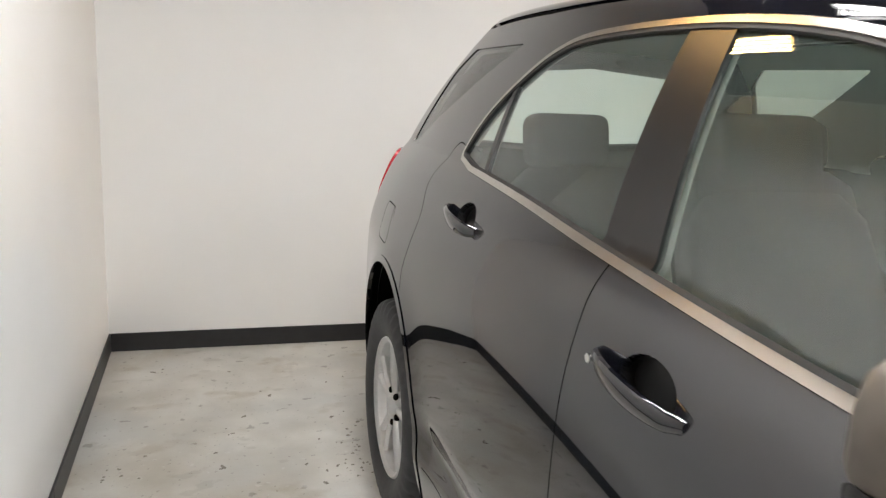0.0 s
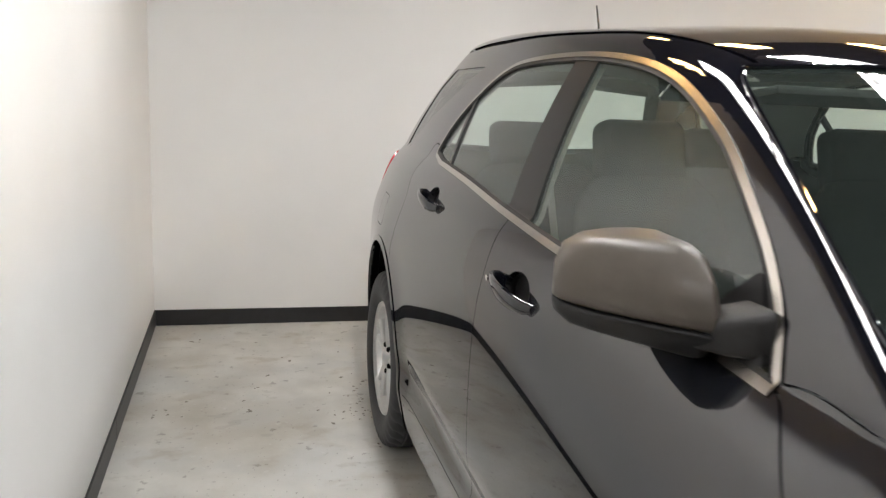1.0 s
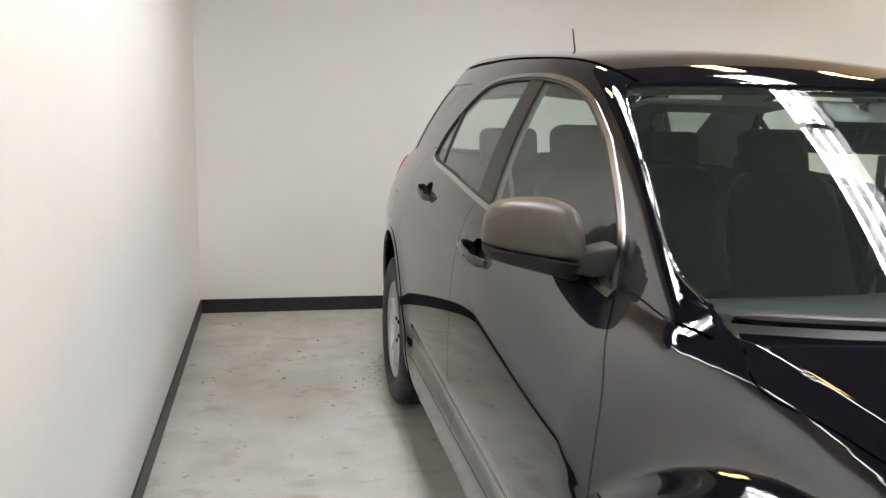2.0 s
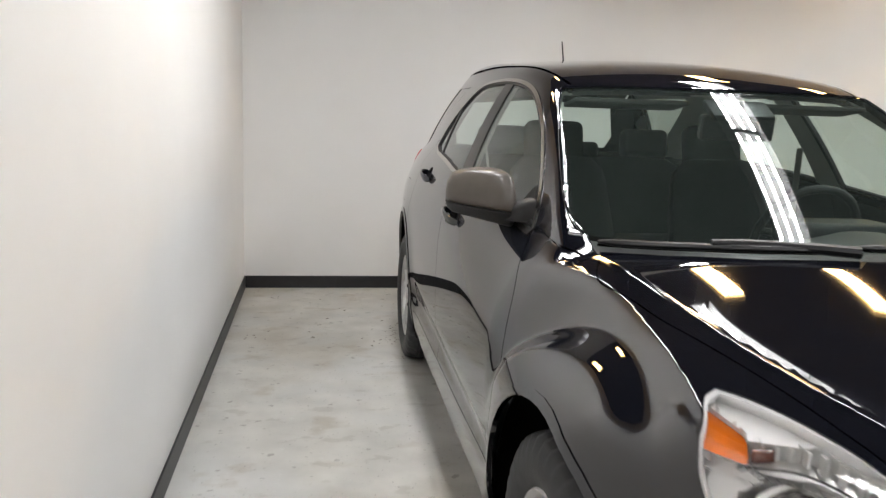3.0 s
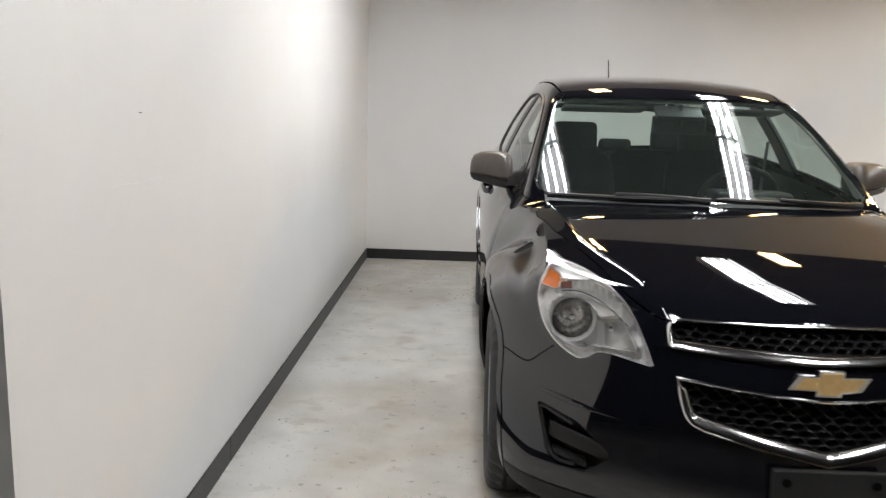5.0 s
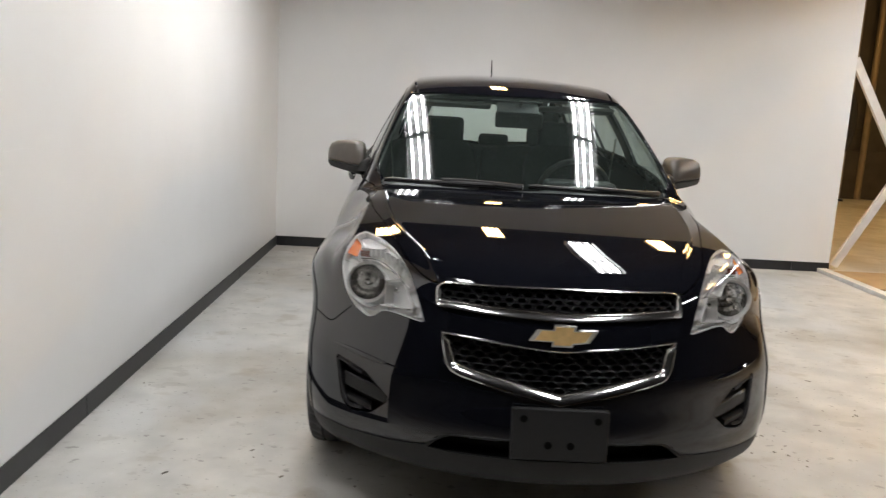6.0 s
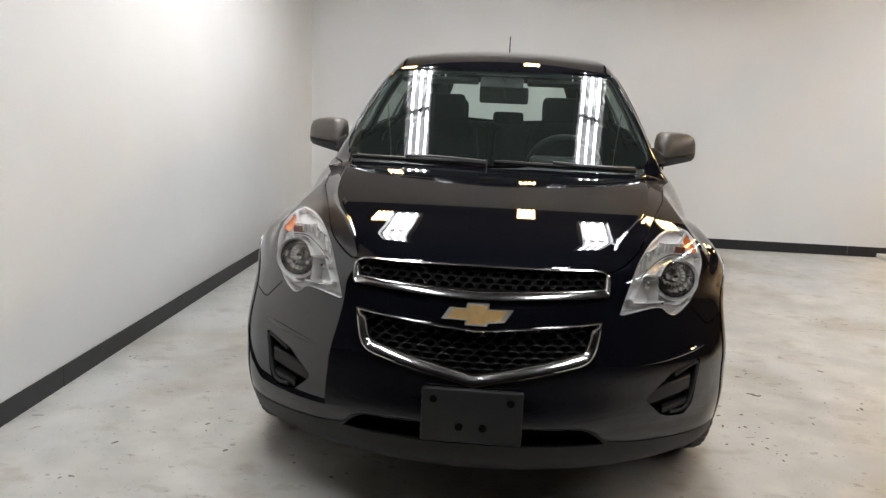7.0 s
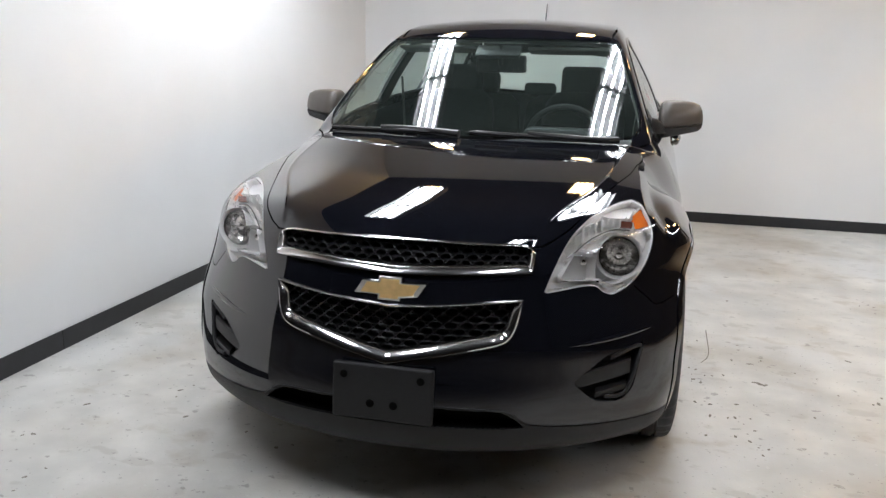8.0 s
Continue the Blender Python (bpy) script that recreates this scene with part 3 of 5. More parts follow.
INTAKE = [(-0.3, 0.382), (0.0, 0.386), (0.345, 0.374)] + [(0.385, 0.352), (0.417, 0.322), (0.35, 0.318), (0.0, 0.326), (-0.3, 0.318)]
FOG = rounded([(0.752, 0.546), (0.724, 0.400), (0.690, 0.370), (0.612, 0.384), (0.545, 0.447), (0.640, 0.520)], 0.018)
HOOD = [(-0.4, -0.70), (0.0, -0.770), (0.36, -0.712)] + curve([(0.415, -0.69), (0.47, -0.637), (0.522, -0.553), (0.575, -0.377), (0.615, -0.24), (0.642, -0.145), (0.670, -0.04), (0.690, 0.09), (0.710, 0.19), (0.706, 0.250), (0.672, 0.325)])[1:] + [(0.655, 0.372), (0.50, 0.30), (0.30, 0.238), (0.0, 0.205), (-0.4, 0.25)]


def circle(yc, zc, r, n=48):
    return [(yc + r * math.cos(k * math.tau / n), zc + r * math.sin(k * math.tau / n)) for k in range(n)]


def up_face(c):
    return (c[:, 2] > 0.6) & (c[:, 1] < 1.25)


def side_face(c):
    return c[:, 0] < -0.3


def nose(c):
    return c[:, 1] < -0.05


# the shoulder edge and the hood crease run along narrow strips of the net
_y = np.linspace(-0.8, 3.4, 260)
_e = edge_a(_y)
_y2 = np.linspace(-0.75, 0.36, 70)
rest = net
for line, w, top in ((np.stack([_e, _y], 1), 0.003, 0.86), (np.stack([crease_a(_y2), _y2], 1), 0.0045, 0.80), (np.stack([crease_a(_y2), _y2], 1), 0.010, 0.80)):
    ins, outs = cut(rest, ribbon(line, w), "top", lambda c, top=top: c[:, 2] > top)
    rest = ins + outs
for yc, zc, r in ((0.0, 0.372, 0.428), (WB, 0.395, 0.448)):
    _, rest = cut(rest, circle(yc, zc, r), "side", lambda c: c[:, 0] < -0.45)
arch_f, rest = cut(rest, circle(0.0, 0.372, 0.450), "side", lambda c: c[:, 0] < -0.6)
arch_r, rest = cut(rest, circle(WB, 0.395, 0.470), "side", lambda c: c[:, 0] < -0.6)
screen, rest = cut(rest, SCREEN, "top", up_face)
dlo, rest = cut(rest, DLO, "side", side_face)
inner, chrome = cut(dlo, DLO_CHROME, "side")
inner, seal = cut(inner, DLO_IN, "side")
pillar, panes = cut(inner, B_PILLAR, "side")
divider, panes = cut(panes, DIVIDER, "side")
front_pane = [p for p in panes if p[3][1] < 1.53]
vent_pane = [p for p in panes if p[3][1] > 2.222 + 0.425 * (p[3][2] - 1.07)]
rear_pane = [p for p in panes if p[3][1] >= 1.53 and not p[3][1] > 2.222 + 0.425 * (p[3][2] - 1.07)]
quarter_pane, rest = cut(rest, QUARTER, "side", side_face)
lamp, rest = cut(rest, HEADLIGHT, "front", nose)
lamp, back = cut(lamp, [(-1.1, 0.60), (-0.30, 0.60), (-0.40, 0.74), (-0.395, 0.84), (-0.345, 0.90), (-0.305, 0.94), (-0.290, 1.0), (-1.1, 1.0)], "side")
rest = rest + back
g_up, rest = cut(rest, GRILLE_UP, "front", nose)
g_low, rest = cut(rest, GRILLE_LOW, "front", nose)
intake, rest = cut(rest, INTAKE, "front", nose)
fog, rest = cut(rest, FOG, "front", nose)
# hatch glass
rear_pane_back, rest = cut(rest, [(-0.3, 1.50), (0.0, 1.505), (0.44, 1.47), (0.52, 1.28), (0.50, 1.20), (0.0, 1.17), (-0.3, 1.18)], "front", lambda c: c[:, 1] > 2.9)
def oval(yc, zc, ry, rz, tilt=0.0, n=28):
    c, t = math.cos(tilt), math.sin(tilt)
    return [(yc + ry * math.cos(k * math.tau / n) * c - rz * math.sin(k * math.tau / n) * t, zc + ry * math.cos(k * math.tau / n) * t + rz * math.sin(k * math.tau / n) * c) for k in range(n)]


pocket_f, rest = cut(rest, oval(1.340, 1.028, 0.068, 0.038, 0.08), "side", side_face)
pocket_r, rest = cut(rest, oval(2.210, 1.104, 0.068, 0.036, 0.08), "side", side_face)
# panel gaps
GAPS = [
    ("side", curve([(0.66, 1.082), (0.615, 1.062), (0.545, 1.005), (0.470, 0.92), (0.430, 0.82), (0.425, 0.70), (0.440, 0.56), (0.46, 0.46)])),
    ("side", curve([(1.557, 1.170), (1.553, 1.05), (1.550, 0.85), (1.548, 0.60), (1.553, 0.40)])),
    ("side", curve([(2.53, 1.250), (2.60, 1.252), (2.645, 1.215), (2.652, 1.14), (2.59, 1.05), (2.606, 0.96), (2.632, 0.88), (2.625, 0.82)])),
    ("side", [(0.44, 0.415), (1.0, 0.405), (1.6, 0.40), (2.35, 0.40)]),
    ("side", curve([(0.655, 1.080), (0.58, 1.088), (0.48, 1.075), (0.38, 1.055)])),
    ("side", rounded([(2.90, 1.02), (3.06, 1.02), (3.06, 0.90), (2.90, 0.90)], 0.03) + [(2.93, 1.02)]),
]
for view, line in GAPS:
    _, rest = cut(rest, ribbon(line, 0.0016), view, side_face)
_, rest = cut(rest, ribbon(HOOD[2:-5], 0.0018), "top", up_face)
_, rest = cut(rest, ribbon(curve([(0.705, 0.712), (0.745, 0.672), (0.782, 0.641), (0.835, 0.650), (0.93, 0.672)]), 0.0016), "front", nose)
_, rest = cut(rest, ribbon([(0.53, 1.10), (0.545, 1.3), (0.55, 1.8), (0.54, 2.5), (0.52, 3.0), (0.50, 3.3)], 0.006), "top", lambda c: c[:, 2] > 1.42)
_, rest = cut(rest, ribbon(curve([(0.0, 0.386), (0.345, 0.374), (0.43, 0.331), (0.66, 0.306), (0.78, 0.300), (0.93, 0.296)]), 0.0025), "front", nose)
valance_line = curve([(-0.2, 0.386), (0.0, 0.386), (0.345, 0.374), (0.43, 0.331), (0.66, 0.306), (0.78, 0.300), (0.93, 0.296)])
hood_faces, rest = cut(rest, HOOD, "top", lambda c: (c[:, 2] > 0.75) & (c[:, 1] < 0.6))
groups = {k: [] for k in ("hood", "front_bumper", "lower_valance", "fender", "front_door", "rear_door", "sill", "roof", "side_frame", "fuel_flap", "cowl", "tailgate")}
gap_fd = sorted((z, y) for y, z in GAPS[0][1])
gap_rd = sorted((z, y) for y, z in GAPS[2][1])
bump_line = [(0.0, 0.9), (0.705, 0.712), (0.745, 0.672), (0.782, 0.641), (0.835, 0.650), (1.0, 0.672)]
for p in rest:
    c = p[3]
    a, y, z = -c[0], c[1], c[2]
    yfd = np.interp(z, [g[0] for g in gap_fd], [g[1] for g in gap_fd])
    yrd = np.interp(z, [g[0] for g in gap_rd], [g[1] for g in gap_rd])
    if y < 0 and z < np.interp(a, [q[0] for q in valance_line], [q[1] for q in valance_line]) and (y < -0.35 or a < 0.85):
        k = "lower_valance"
    elif y < -0.2 and z < np.interp(a, [q[0] for q in bump_line], [q[1] for q in bump_line]):
        k = "front_bumper"
    elif 0.15 < y < 0.50 and a < 0.665 and z > 1.0:
        k = "cowl"
    elif y > 1.0 and a < np.interp(y, [1.1, 1.3, 1.8, 2.5, 3.0, 3.3], [0.53, 0.545, 0.55, 0.54, 0.52, 0.5]) and z > 1.42 and y < 3.25:
        k = "roof"
    elif y > 3.15 and a < 0.62 and z > 0.6:
        k = "tailgate"
    elif y < 0.66 and y < yfd and z < 1.09:
        k = "fender"
    elif z < 0.402 and 0.3 < y < 2.6:
        k = "sill"
    elif z < belt_z(y) + 0.02 and y < 1.552 and y > 0.4 and z < 1.2:
        k = "front_door"
    elif z < 1.26 and 1.552 <= y < yrd:
        k = "rear_door"
    elif 2.9 < y < 3.06 and 0.9 < z < 1.02:
        k = "fuel_flap"
    else:
        k = "side_frame"
    groups[k].append(p)

groups["hood"] = hood_faces
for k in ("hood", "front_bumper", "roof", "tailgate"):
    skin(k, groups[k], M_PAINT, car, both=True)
skin("lower_valance", groups["lower_valance"], M_PLASTIC, car, "charcoal grained plastic lower bumper", both=True)
skin("cowl", groups["cowl"], M_TRIM, car, "black plastic cowl under the windscreen", off=-0.022, both=True)
windshield = skin("windshield", screen, M_SCREEN, car, "clear laminated windscreen", off=-0.003, lip=0.0, both=True)
skin("rear_window", rear_pane_back, M_SCREEN, car, "tinted rear window", off=-0.003, lip=0.0, both=True)
doors = {}
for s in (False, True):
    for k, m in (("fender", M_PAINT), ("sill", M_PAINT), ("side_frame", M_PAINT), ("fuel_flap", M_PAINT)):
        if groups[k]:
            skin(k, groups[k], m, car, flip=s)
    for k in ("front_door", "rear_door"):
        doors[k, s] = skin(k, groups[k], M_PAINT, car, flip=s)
    skin("window", front_pane, M_GLASS, doors["front_door", s], "green-tinted door glass", off=-0.006, lip=0.0, flip=s)
    skin("window", rear_pane, M_GLASS, doors["rear_door", s], "green-tinted door glass", off=-0.006, lip=0.0, flip=s)
    skin("window", vent_pane, M_GLASS, doors["rear_door", s], "small fixed quarter glass", off=-0.006, lip=0.0, flip=s)
    skin("pillar_cover", pillar, M_PILLAR, doors["rear_door", s], "satin black pillar cover", off=-0.002, flip=s)
    skin("divider_bar", divider, M_PILLAR, doors["rear_door", s], "black window divider", off=-0.001, flip=s)
    skin("window_trim", chrome, M_SATIN, car, "satin chrome strip round the side windows", off=0.004, flip=s)
    skin("window_seal", seal, M_RUBBER, car, "black rubber window seal", off=0.001, lip=0.008, flip=s)
    skin("quarter_window", quarter_pane, M_PRIVACY, car, "dark tinted rear quarter glass", off=-0.003, lip=0.0, flip=s)
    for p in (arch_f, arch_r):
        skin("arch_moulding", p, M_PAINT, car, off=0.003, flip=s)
    for k, p in (("front_door", pocket_f), ("rear_door", pocket_r)):
        skin("handle_pocket", p, M_TRIM, doors[k, s], "recess behind the handle", off=-0.026, lip=-0.026, flip=s)


# ---- fittings of the car ----
NOSE_A, NOSE_Z = np.linspace(0, 0.9, 181), np.linspace(0.2, 1.0, 161)
_a, _z = np.meshgrid(NOSE_A, NOSE_Z, indexing="ij")
_lo, _hi = np.full(_a.shape, -1.2), np.full(_a.shape, 0.6)
for _ in range(24):
    _m = (_lo + _hi) / 2
    _in = body_f(_a, _m, _z) < 0
    _lo, _hi = np.where(_in, _lo, _m), np.where(_in, _m, _hi)
NOSE_Y = _hi


def front_at(a, z):
    """The y of the nose at a, z."""
    u, v = min(max(a / 0.005, 0), 179.999), min(max((z - 0.2) / 0.005, 0), 159.999)
    i, j = int(u), int(v)
    p, q = u - i, v - j
    return float((NOSE_Y[i, j] * (1 - p) + NOSE_Y[i + 1, j] * p) * (1 - q) + (NOSE_Y[i, j + 1] * (1 - p) + NOSE_Y[i + 1, j + 1] * p) * q)


def side_at(y, z):
    lo, hi = 0.0, 1.2
    for _ in range(18):
        m = (lo + hi) / 2
        if float(body_f(np.array(m), np.array(y), np.array(z))) < 0:
            lo = m
        else:
            hi = m
    return lo


def top_at(x, y):
    lo, hi = 0.5, 2.0
    for _ in range(18):
        m = (lo + hi) / 2
        if float(body_f(np.array(x), np.array(y), np.array(m))) < 0:
            lo = m
        else:
            hi = m
    return lo


def turn_bm(bm, m):
    bmesh.ops.transform(bm, matrix=m, verts=bm.verts[:])
    return bm


def mirrored(bm, s):
    if s:
        bmesh.ops.scale(bm, vec=(-1, 1, 1), verts=bm.verts[:])
        bmesh.ops.reverse_faces(bm, faces=bm.faces[:])
    return bm


# -- headlights
AMBER = rounded([(0.716, 0.940), (0.684, 0.916), (0.697, 0.878), (0.752, 0.884)], 0.006)
STRIP = rounded([(0.690, 0.908), (0.600, 0.916), (0.535, 0.893), (0.492, 0.835), (0.505, 0.812), (0.555, 0.856), (0.620, 0.880), (0.688, 0.872)], 0.008)
INNER = rounded([(0.602, 0.822), (0.532, 0.842), (0.486, 0.752), (0.604, 0.741)], 0.012)
amber_f, house = cut(lamp, AMBER, "front")
strip_f, house = cut(house, STRIP, "front")
inner_f, house = cut(house, INNER, "front")
bowl_f, house = cut(house, [(0.652 + 0.072 * math.cos(k * math.tau / 32), 0.798 + 0.072 * math.sin(k * math.tau / 32)) for k in range(32)], "front")
rim_f = cut(lamp, moved(HEADLIGHT, 0.003), "front")[1]
for s in (False, True):
    hl = skin("headlight", house, M_BEZEL, car, "clear halogen headlight with silver housing", off=-0.030, lip=-0.027, flip=s)
    skin("lens", lamp, M_LENS, hl, "clear plastic lens", off=0.001, lip=0.0, flip=s)
    skin("seal", rim_f, M_BEZEL, hl, "pale lens edge", off=-0.004, lip=0.008, flip=s)
    skin("indicator", amber_f, M_AMBER, hl, "amber side marker", off=-0.016, lip=0.014, flip=s)
    skin("reflector_strip", strip_f, M_LAMP, hl, "chromed indicator strip", off=-0.044, lip=-0.016, flip=s)
    skin("inner_reflector", inner_f, M_REFLECTOR, hl, "chromed inner reflector", off=-0.075, lip=-0.045, flip=s)
    for k in range(9):
        a = 0.665 - 0.018 * k
        z0 = np.interp(a, [0.51, 0.56, 0.62, 0.69], [0.815, 0.860, 0.881, 0.874]) + 0.004
        z1 = np.interp(a, [0.50, 0.535, 0.60, 0.69], [0.845, 0.890, 0.912, 0.905]) - 0.003
        y = front_at(a, (z0 + z1) / 2)
        part("rib", mirrored(turn_bm(box_bm(-0.0035, 0.0035, -0.008, 0.008, -(z1 - z0) / 2, (z1 - z0) / 2, 0.002), Matrix.Translation((-a, y + 0.038, (z0 + z1) / 2))), s), M_LAMP, hl)
    part("indicator_bulb", mirrored(turn_bm(box_bm(-0.020, 0.020, -0.006, 0.006, -0.011, 0.011, 0.005, 3), Matrix.Translation((-0.666, front_at(0.666, 0.887) + 0.030, 0.889))), s), M_BULB, hl, "smoked amber indicator bulb")
    part("seam", mirrored(tube_bm([(-a, front_at(a, z) + 0.026, z) for a, z in curve([(0.690, 0.870), (0.622, 0.878), (0.556, 0.853), (0.505, 0.808)], 5)], 0.0022, 6), s), M_SEAM, hl, "dark seam between the reflectors")
    y0 = front_at(0.652, 0.798) + 0.03
    skin("reflector_bowl", bowl_f, M_REFLECTOR, hl, "bright silver lamp well", off=-0.100, lip=-0.069, flip=s)
    part("bowl_ring", mirrored(lathe_bm([(-0.004, 0.073), (0.000, 0.071), (0.003, 0.068), (0.012, 0.066), (0.018, 0.063), (0.026, 0.062)], 40, "y", (-0.652, y0 + 0.004, 0.798)), s), M_LAMP, hl, "satin ring round the low beam")
    part("low_beam_reflector", mirrored(lathe_bm([(0.012, 0.063), (0.024, 0.060), (0.038, 0.052), (0.051, 0.039), (0.060, 0.023), (0.064, 0.0)], 18, "y", (-0.652, y0, 0.798)), s), M_CHROME, hl, "faceted chrome reflector").data.shade_flat()
    part("bulb", mirrored(lathe_bm([(0.062, 0.013), (0.030, 0.013), (0.020, 0.010), (0.016, 0.0)], 20, "y", (-0.652, y0, 0.800)), s), M_CHROME, hl, "chromed bulb shield")
    part("bulb", mirrored(lathe_bm([(0.06, 0.0), (0.058, 0.010), (0.02, 0.010), (0.012, 0.0)], 16, "y", (-0.545, front_at(0.545, 0.79) + 0.03, 0.79)), s), M_CHROME, hl)


# -- grille
def full(half):
    """A whole ring from its half with a >= 0, listed from the top centre to the bottom centre."""
    h = [p for p in half if p[0] >= 0]
    return h + [(-a, z) for a, z in h[::-1] if a > 0]


def dense(ring, step=0.02):
    out = []
    for a, b in zip(ring, ring[1:] + ring[:1]):
        n = max(1, int(math.hypot(b[0] - a[0], b[1] - a[1]) / step))
        out += [(a[0] + (b[0] - a[0]) * k / n, a[1] + (b[1] - a[1]) * k / n) for k in range(n)]
    return out


def surround(name, half, width, material, label):
    """A moulded frame that follows a ring on the nose; width(z) is its breadth."""
    ring = dense(full(half))
    R = np.array(ring)
    inn = np.array(moved(ring, 1.0)) - R
    rows = []
    for i, (x, z) in enumerate(ring):
        w = width(x, z)
        sec = []
        for f, up in ((-0.10, -0.006), (-0.05, 0.008), (0.10, 0.013), (0.22, 0.0125), (0.62, 0.003), (0.96, -0.008), (1.0, -0.030)):
            px, pz = R[i] + inn[i] * w * f
            sec.append((px, front_at(abs(x), z) - up, pz))
        rows.append(sec)
    bm = bmesh.new()
    vs = [[bm.verts.new(p) for p in r] for r in rows]
    n = len(vs)
    for i in range(n):
        A, B = vs[i], vs[(i + 1) % n]
        for k in range(len(A) - 1):
            bm.faces.new((A[k], A[k + 1], B[k + 1], B[k]))
    bmesh.ops.recalc_face_normals(bm, faces=bm.faces[:])
    return part(name, bm, material, car, label, sharp=50)


def honeycomb(name, half, cw, ch, label):
    """A plastic mesh of stretched six-sided cells behind a frame."""
    ring = full(half)
    R = np.array(ring)
    bm = bmesh.new()
    row, z = 0, R[:, 1].min() - ch
    lift = 0.022
    while z < R[:, 1].max() + ch:
        x = -0.45 + (cw / 2 if row % 2 else 0)
        while x < 0.45:
            if inside((x, z), ring) or any(inside((x + dx, z + dz), ring) for dx in (-cw * 0.5, cw * 0.5) for dz in (-ch * 0.4, ch * 0.4)):
                y = front_at(abs(x), z) + lift
                hexa = [(cw * 0.30, ch * 0.64), (-cw * 0.30, ch * 0.64), (-cw * 0.53, 0), (-cw * 0.30, -ch * 0.64), (cw * 0.30, -ch * 0.64), (cw * 0.53, 0)]
                rings = []
                for f, dy in ((1.0, 0.004), (0.93, -0.002), (0.84, -0.003), (0.76, 0.003), (0.70, 0.026)):
                    rings.append([bm.verts.new((x + hx * f, y + dy + (front_at(abs(x + hx * f), z + hz * f) + lift - y) * 0.9, z + hz * f)) for hx, hz in hexa])
                for A, B in zip(rings, rings[1:]):
                    for k in range(6):
                        bm.faces.new((A[k], A[(k + 1) % 6], B[(k + 1) % 6], B[k]))
            x += cw
        z += ch
        row += 1
    return part(name, bm, M_HONEY, car, label, smooth=False)


upper_chrome = surround("upper_grille_surround", GRILLE_UP, lambda x, z: 0.013 if z > 0.84 else 0.024, M_CHROME, "bright chrome frame of the upper grille")
lower_chrome = surround("lower_grille_surround", GRILLE_LOW, lambda x, z: 0.013 if z > 0.672 else 0.034, M_CHROME, "bright chrome frame of the lower grille")
honeycomb("upper_grille", GRILLE_UP, 0.040, 0.0165, "black honeycomb upper grille")
honeycomb("lower_grille", GRILLE_LOW, 0.047, 0.0195, "black honeycomb lower grille")
# this sheet and the intake's are near-black to paint the depth's shade
skin("grille_backing", g_up + g_low, M_DARK, car, "near-black sheet painting the shade behind the grille", off=-0.06, lip=-0.05, both=True)
_edge = curve([(0.0, 0.389), (0.20, 0.385), (0.345, 0.377), (0.39, 0.354), (0.425, 0.325)])
_edge = [(-a, z) for a, z in _edge[:0:-1]] + _edge
part("intake_lip", tube_bm([(a, front_at(abs(a), z) - 0.001, z) for a, z in _edge], 0.0042, 8), M_PLASTIC, car, "raised plastic edge over the lower intake")
skin("intake_backing", intake, M_DARK, car, "near-black sheet painting the shade in the lower air intake", off=-0.06, lip=-0.055, both=True)

# emblem: a slanted cross-bar badge
BADGE = [(-0.083, 0.020), (-0.034, 0.020), (-0.030, 0.036), (0.036, 0.036), (0.034, 0.020), (0.108, 0.020), (0.083, -0.020), (0.034, -0.020), (0.030, -0.036), (-0.036, -0.036), (-0.034, -0.020), (-0.108, -0.020)]


def badge(name, scale, y0, y1, material, label, parent=None):
    bm = bmesh.new()
    n = len(BADGE)
    back = [bm.verts.new((x * scale, y0 + 0.45 * x * x, 0.724 + z * scale)) for x, z in BADGE]
    fr = [bm.verts.new((x * scale * 0.985, y1 + 0.45 * x * x, 0.724 + z * scale * 0.95)) for x, z in BADGE]
    for k in range(n):
        bm.faces.new((back[k], back[(k + 1) % n], fr[(k + 1) % n], fr[k]))
    bm.faces.new(fr)
    bmesh.ops.triangulate(bm, faces=[f for f in bm.faces if len(f.verts) > 4])
    bmesh.ops.recalc_face_normals(bm, faces=bm.faces[:])
    return part(name, bm, material, parent or car, label, smooth=False)


yb = front_at(0.0, 0.724)
emblem = badge("emblem", 1.04, yb + 0.004, yb - 0.012, M_CHROME, "gold and chrome grille badge")
badge("badge_face", 0.86, yb - 0.010, yb - 0.0145, M_GOLD, "gold face", emblem)

# plate bracket
plate = part("plate_bracket", turn_bm(box_bm(-0.156, 0.156, -0.011, 0.011, -0.086, 0.086, 0.010, 3), pose(0, -0.898, 0.419, -3)), M_PLASTIC, car, "bare black plastic licence plate bracket", sharp=60)
# shallow discs, near-black to paint the shade inside the holes
for x, z in ((-0.118, 0.052), (0.118, 0.052)):
    part("bolt_hole_shade", turn_bm(lathe_bm([(0.0, 0.0), (0.0, 0.012), (-0.003, 0.011), (-0.003, 0.0)], 16, "y"), pose(x, -0.9065 - z * 0.052, 0.419 + z)), M_DARK, plate)
for x in (-0.036, 0.036):
    part("bolt", turn_bm(lathe_bm([(0.0, 0.0125), (-0.002, 0.0125), (-0.004, 0.009), (-0.003, 0.0)], 16, "y"), pose(x, -0.9105, 0.419 - 0.033)), M_DARK, plate)

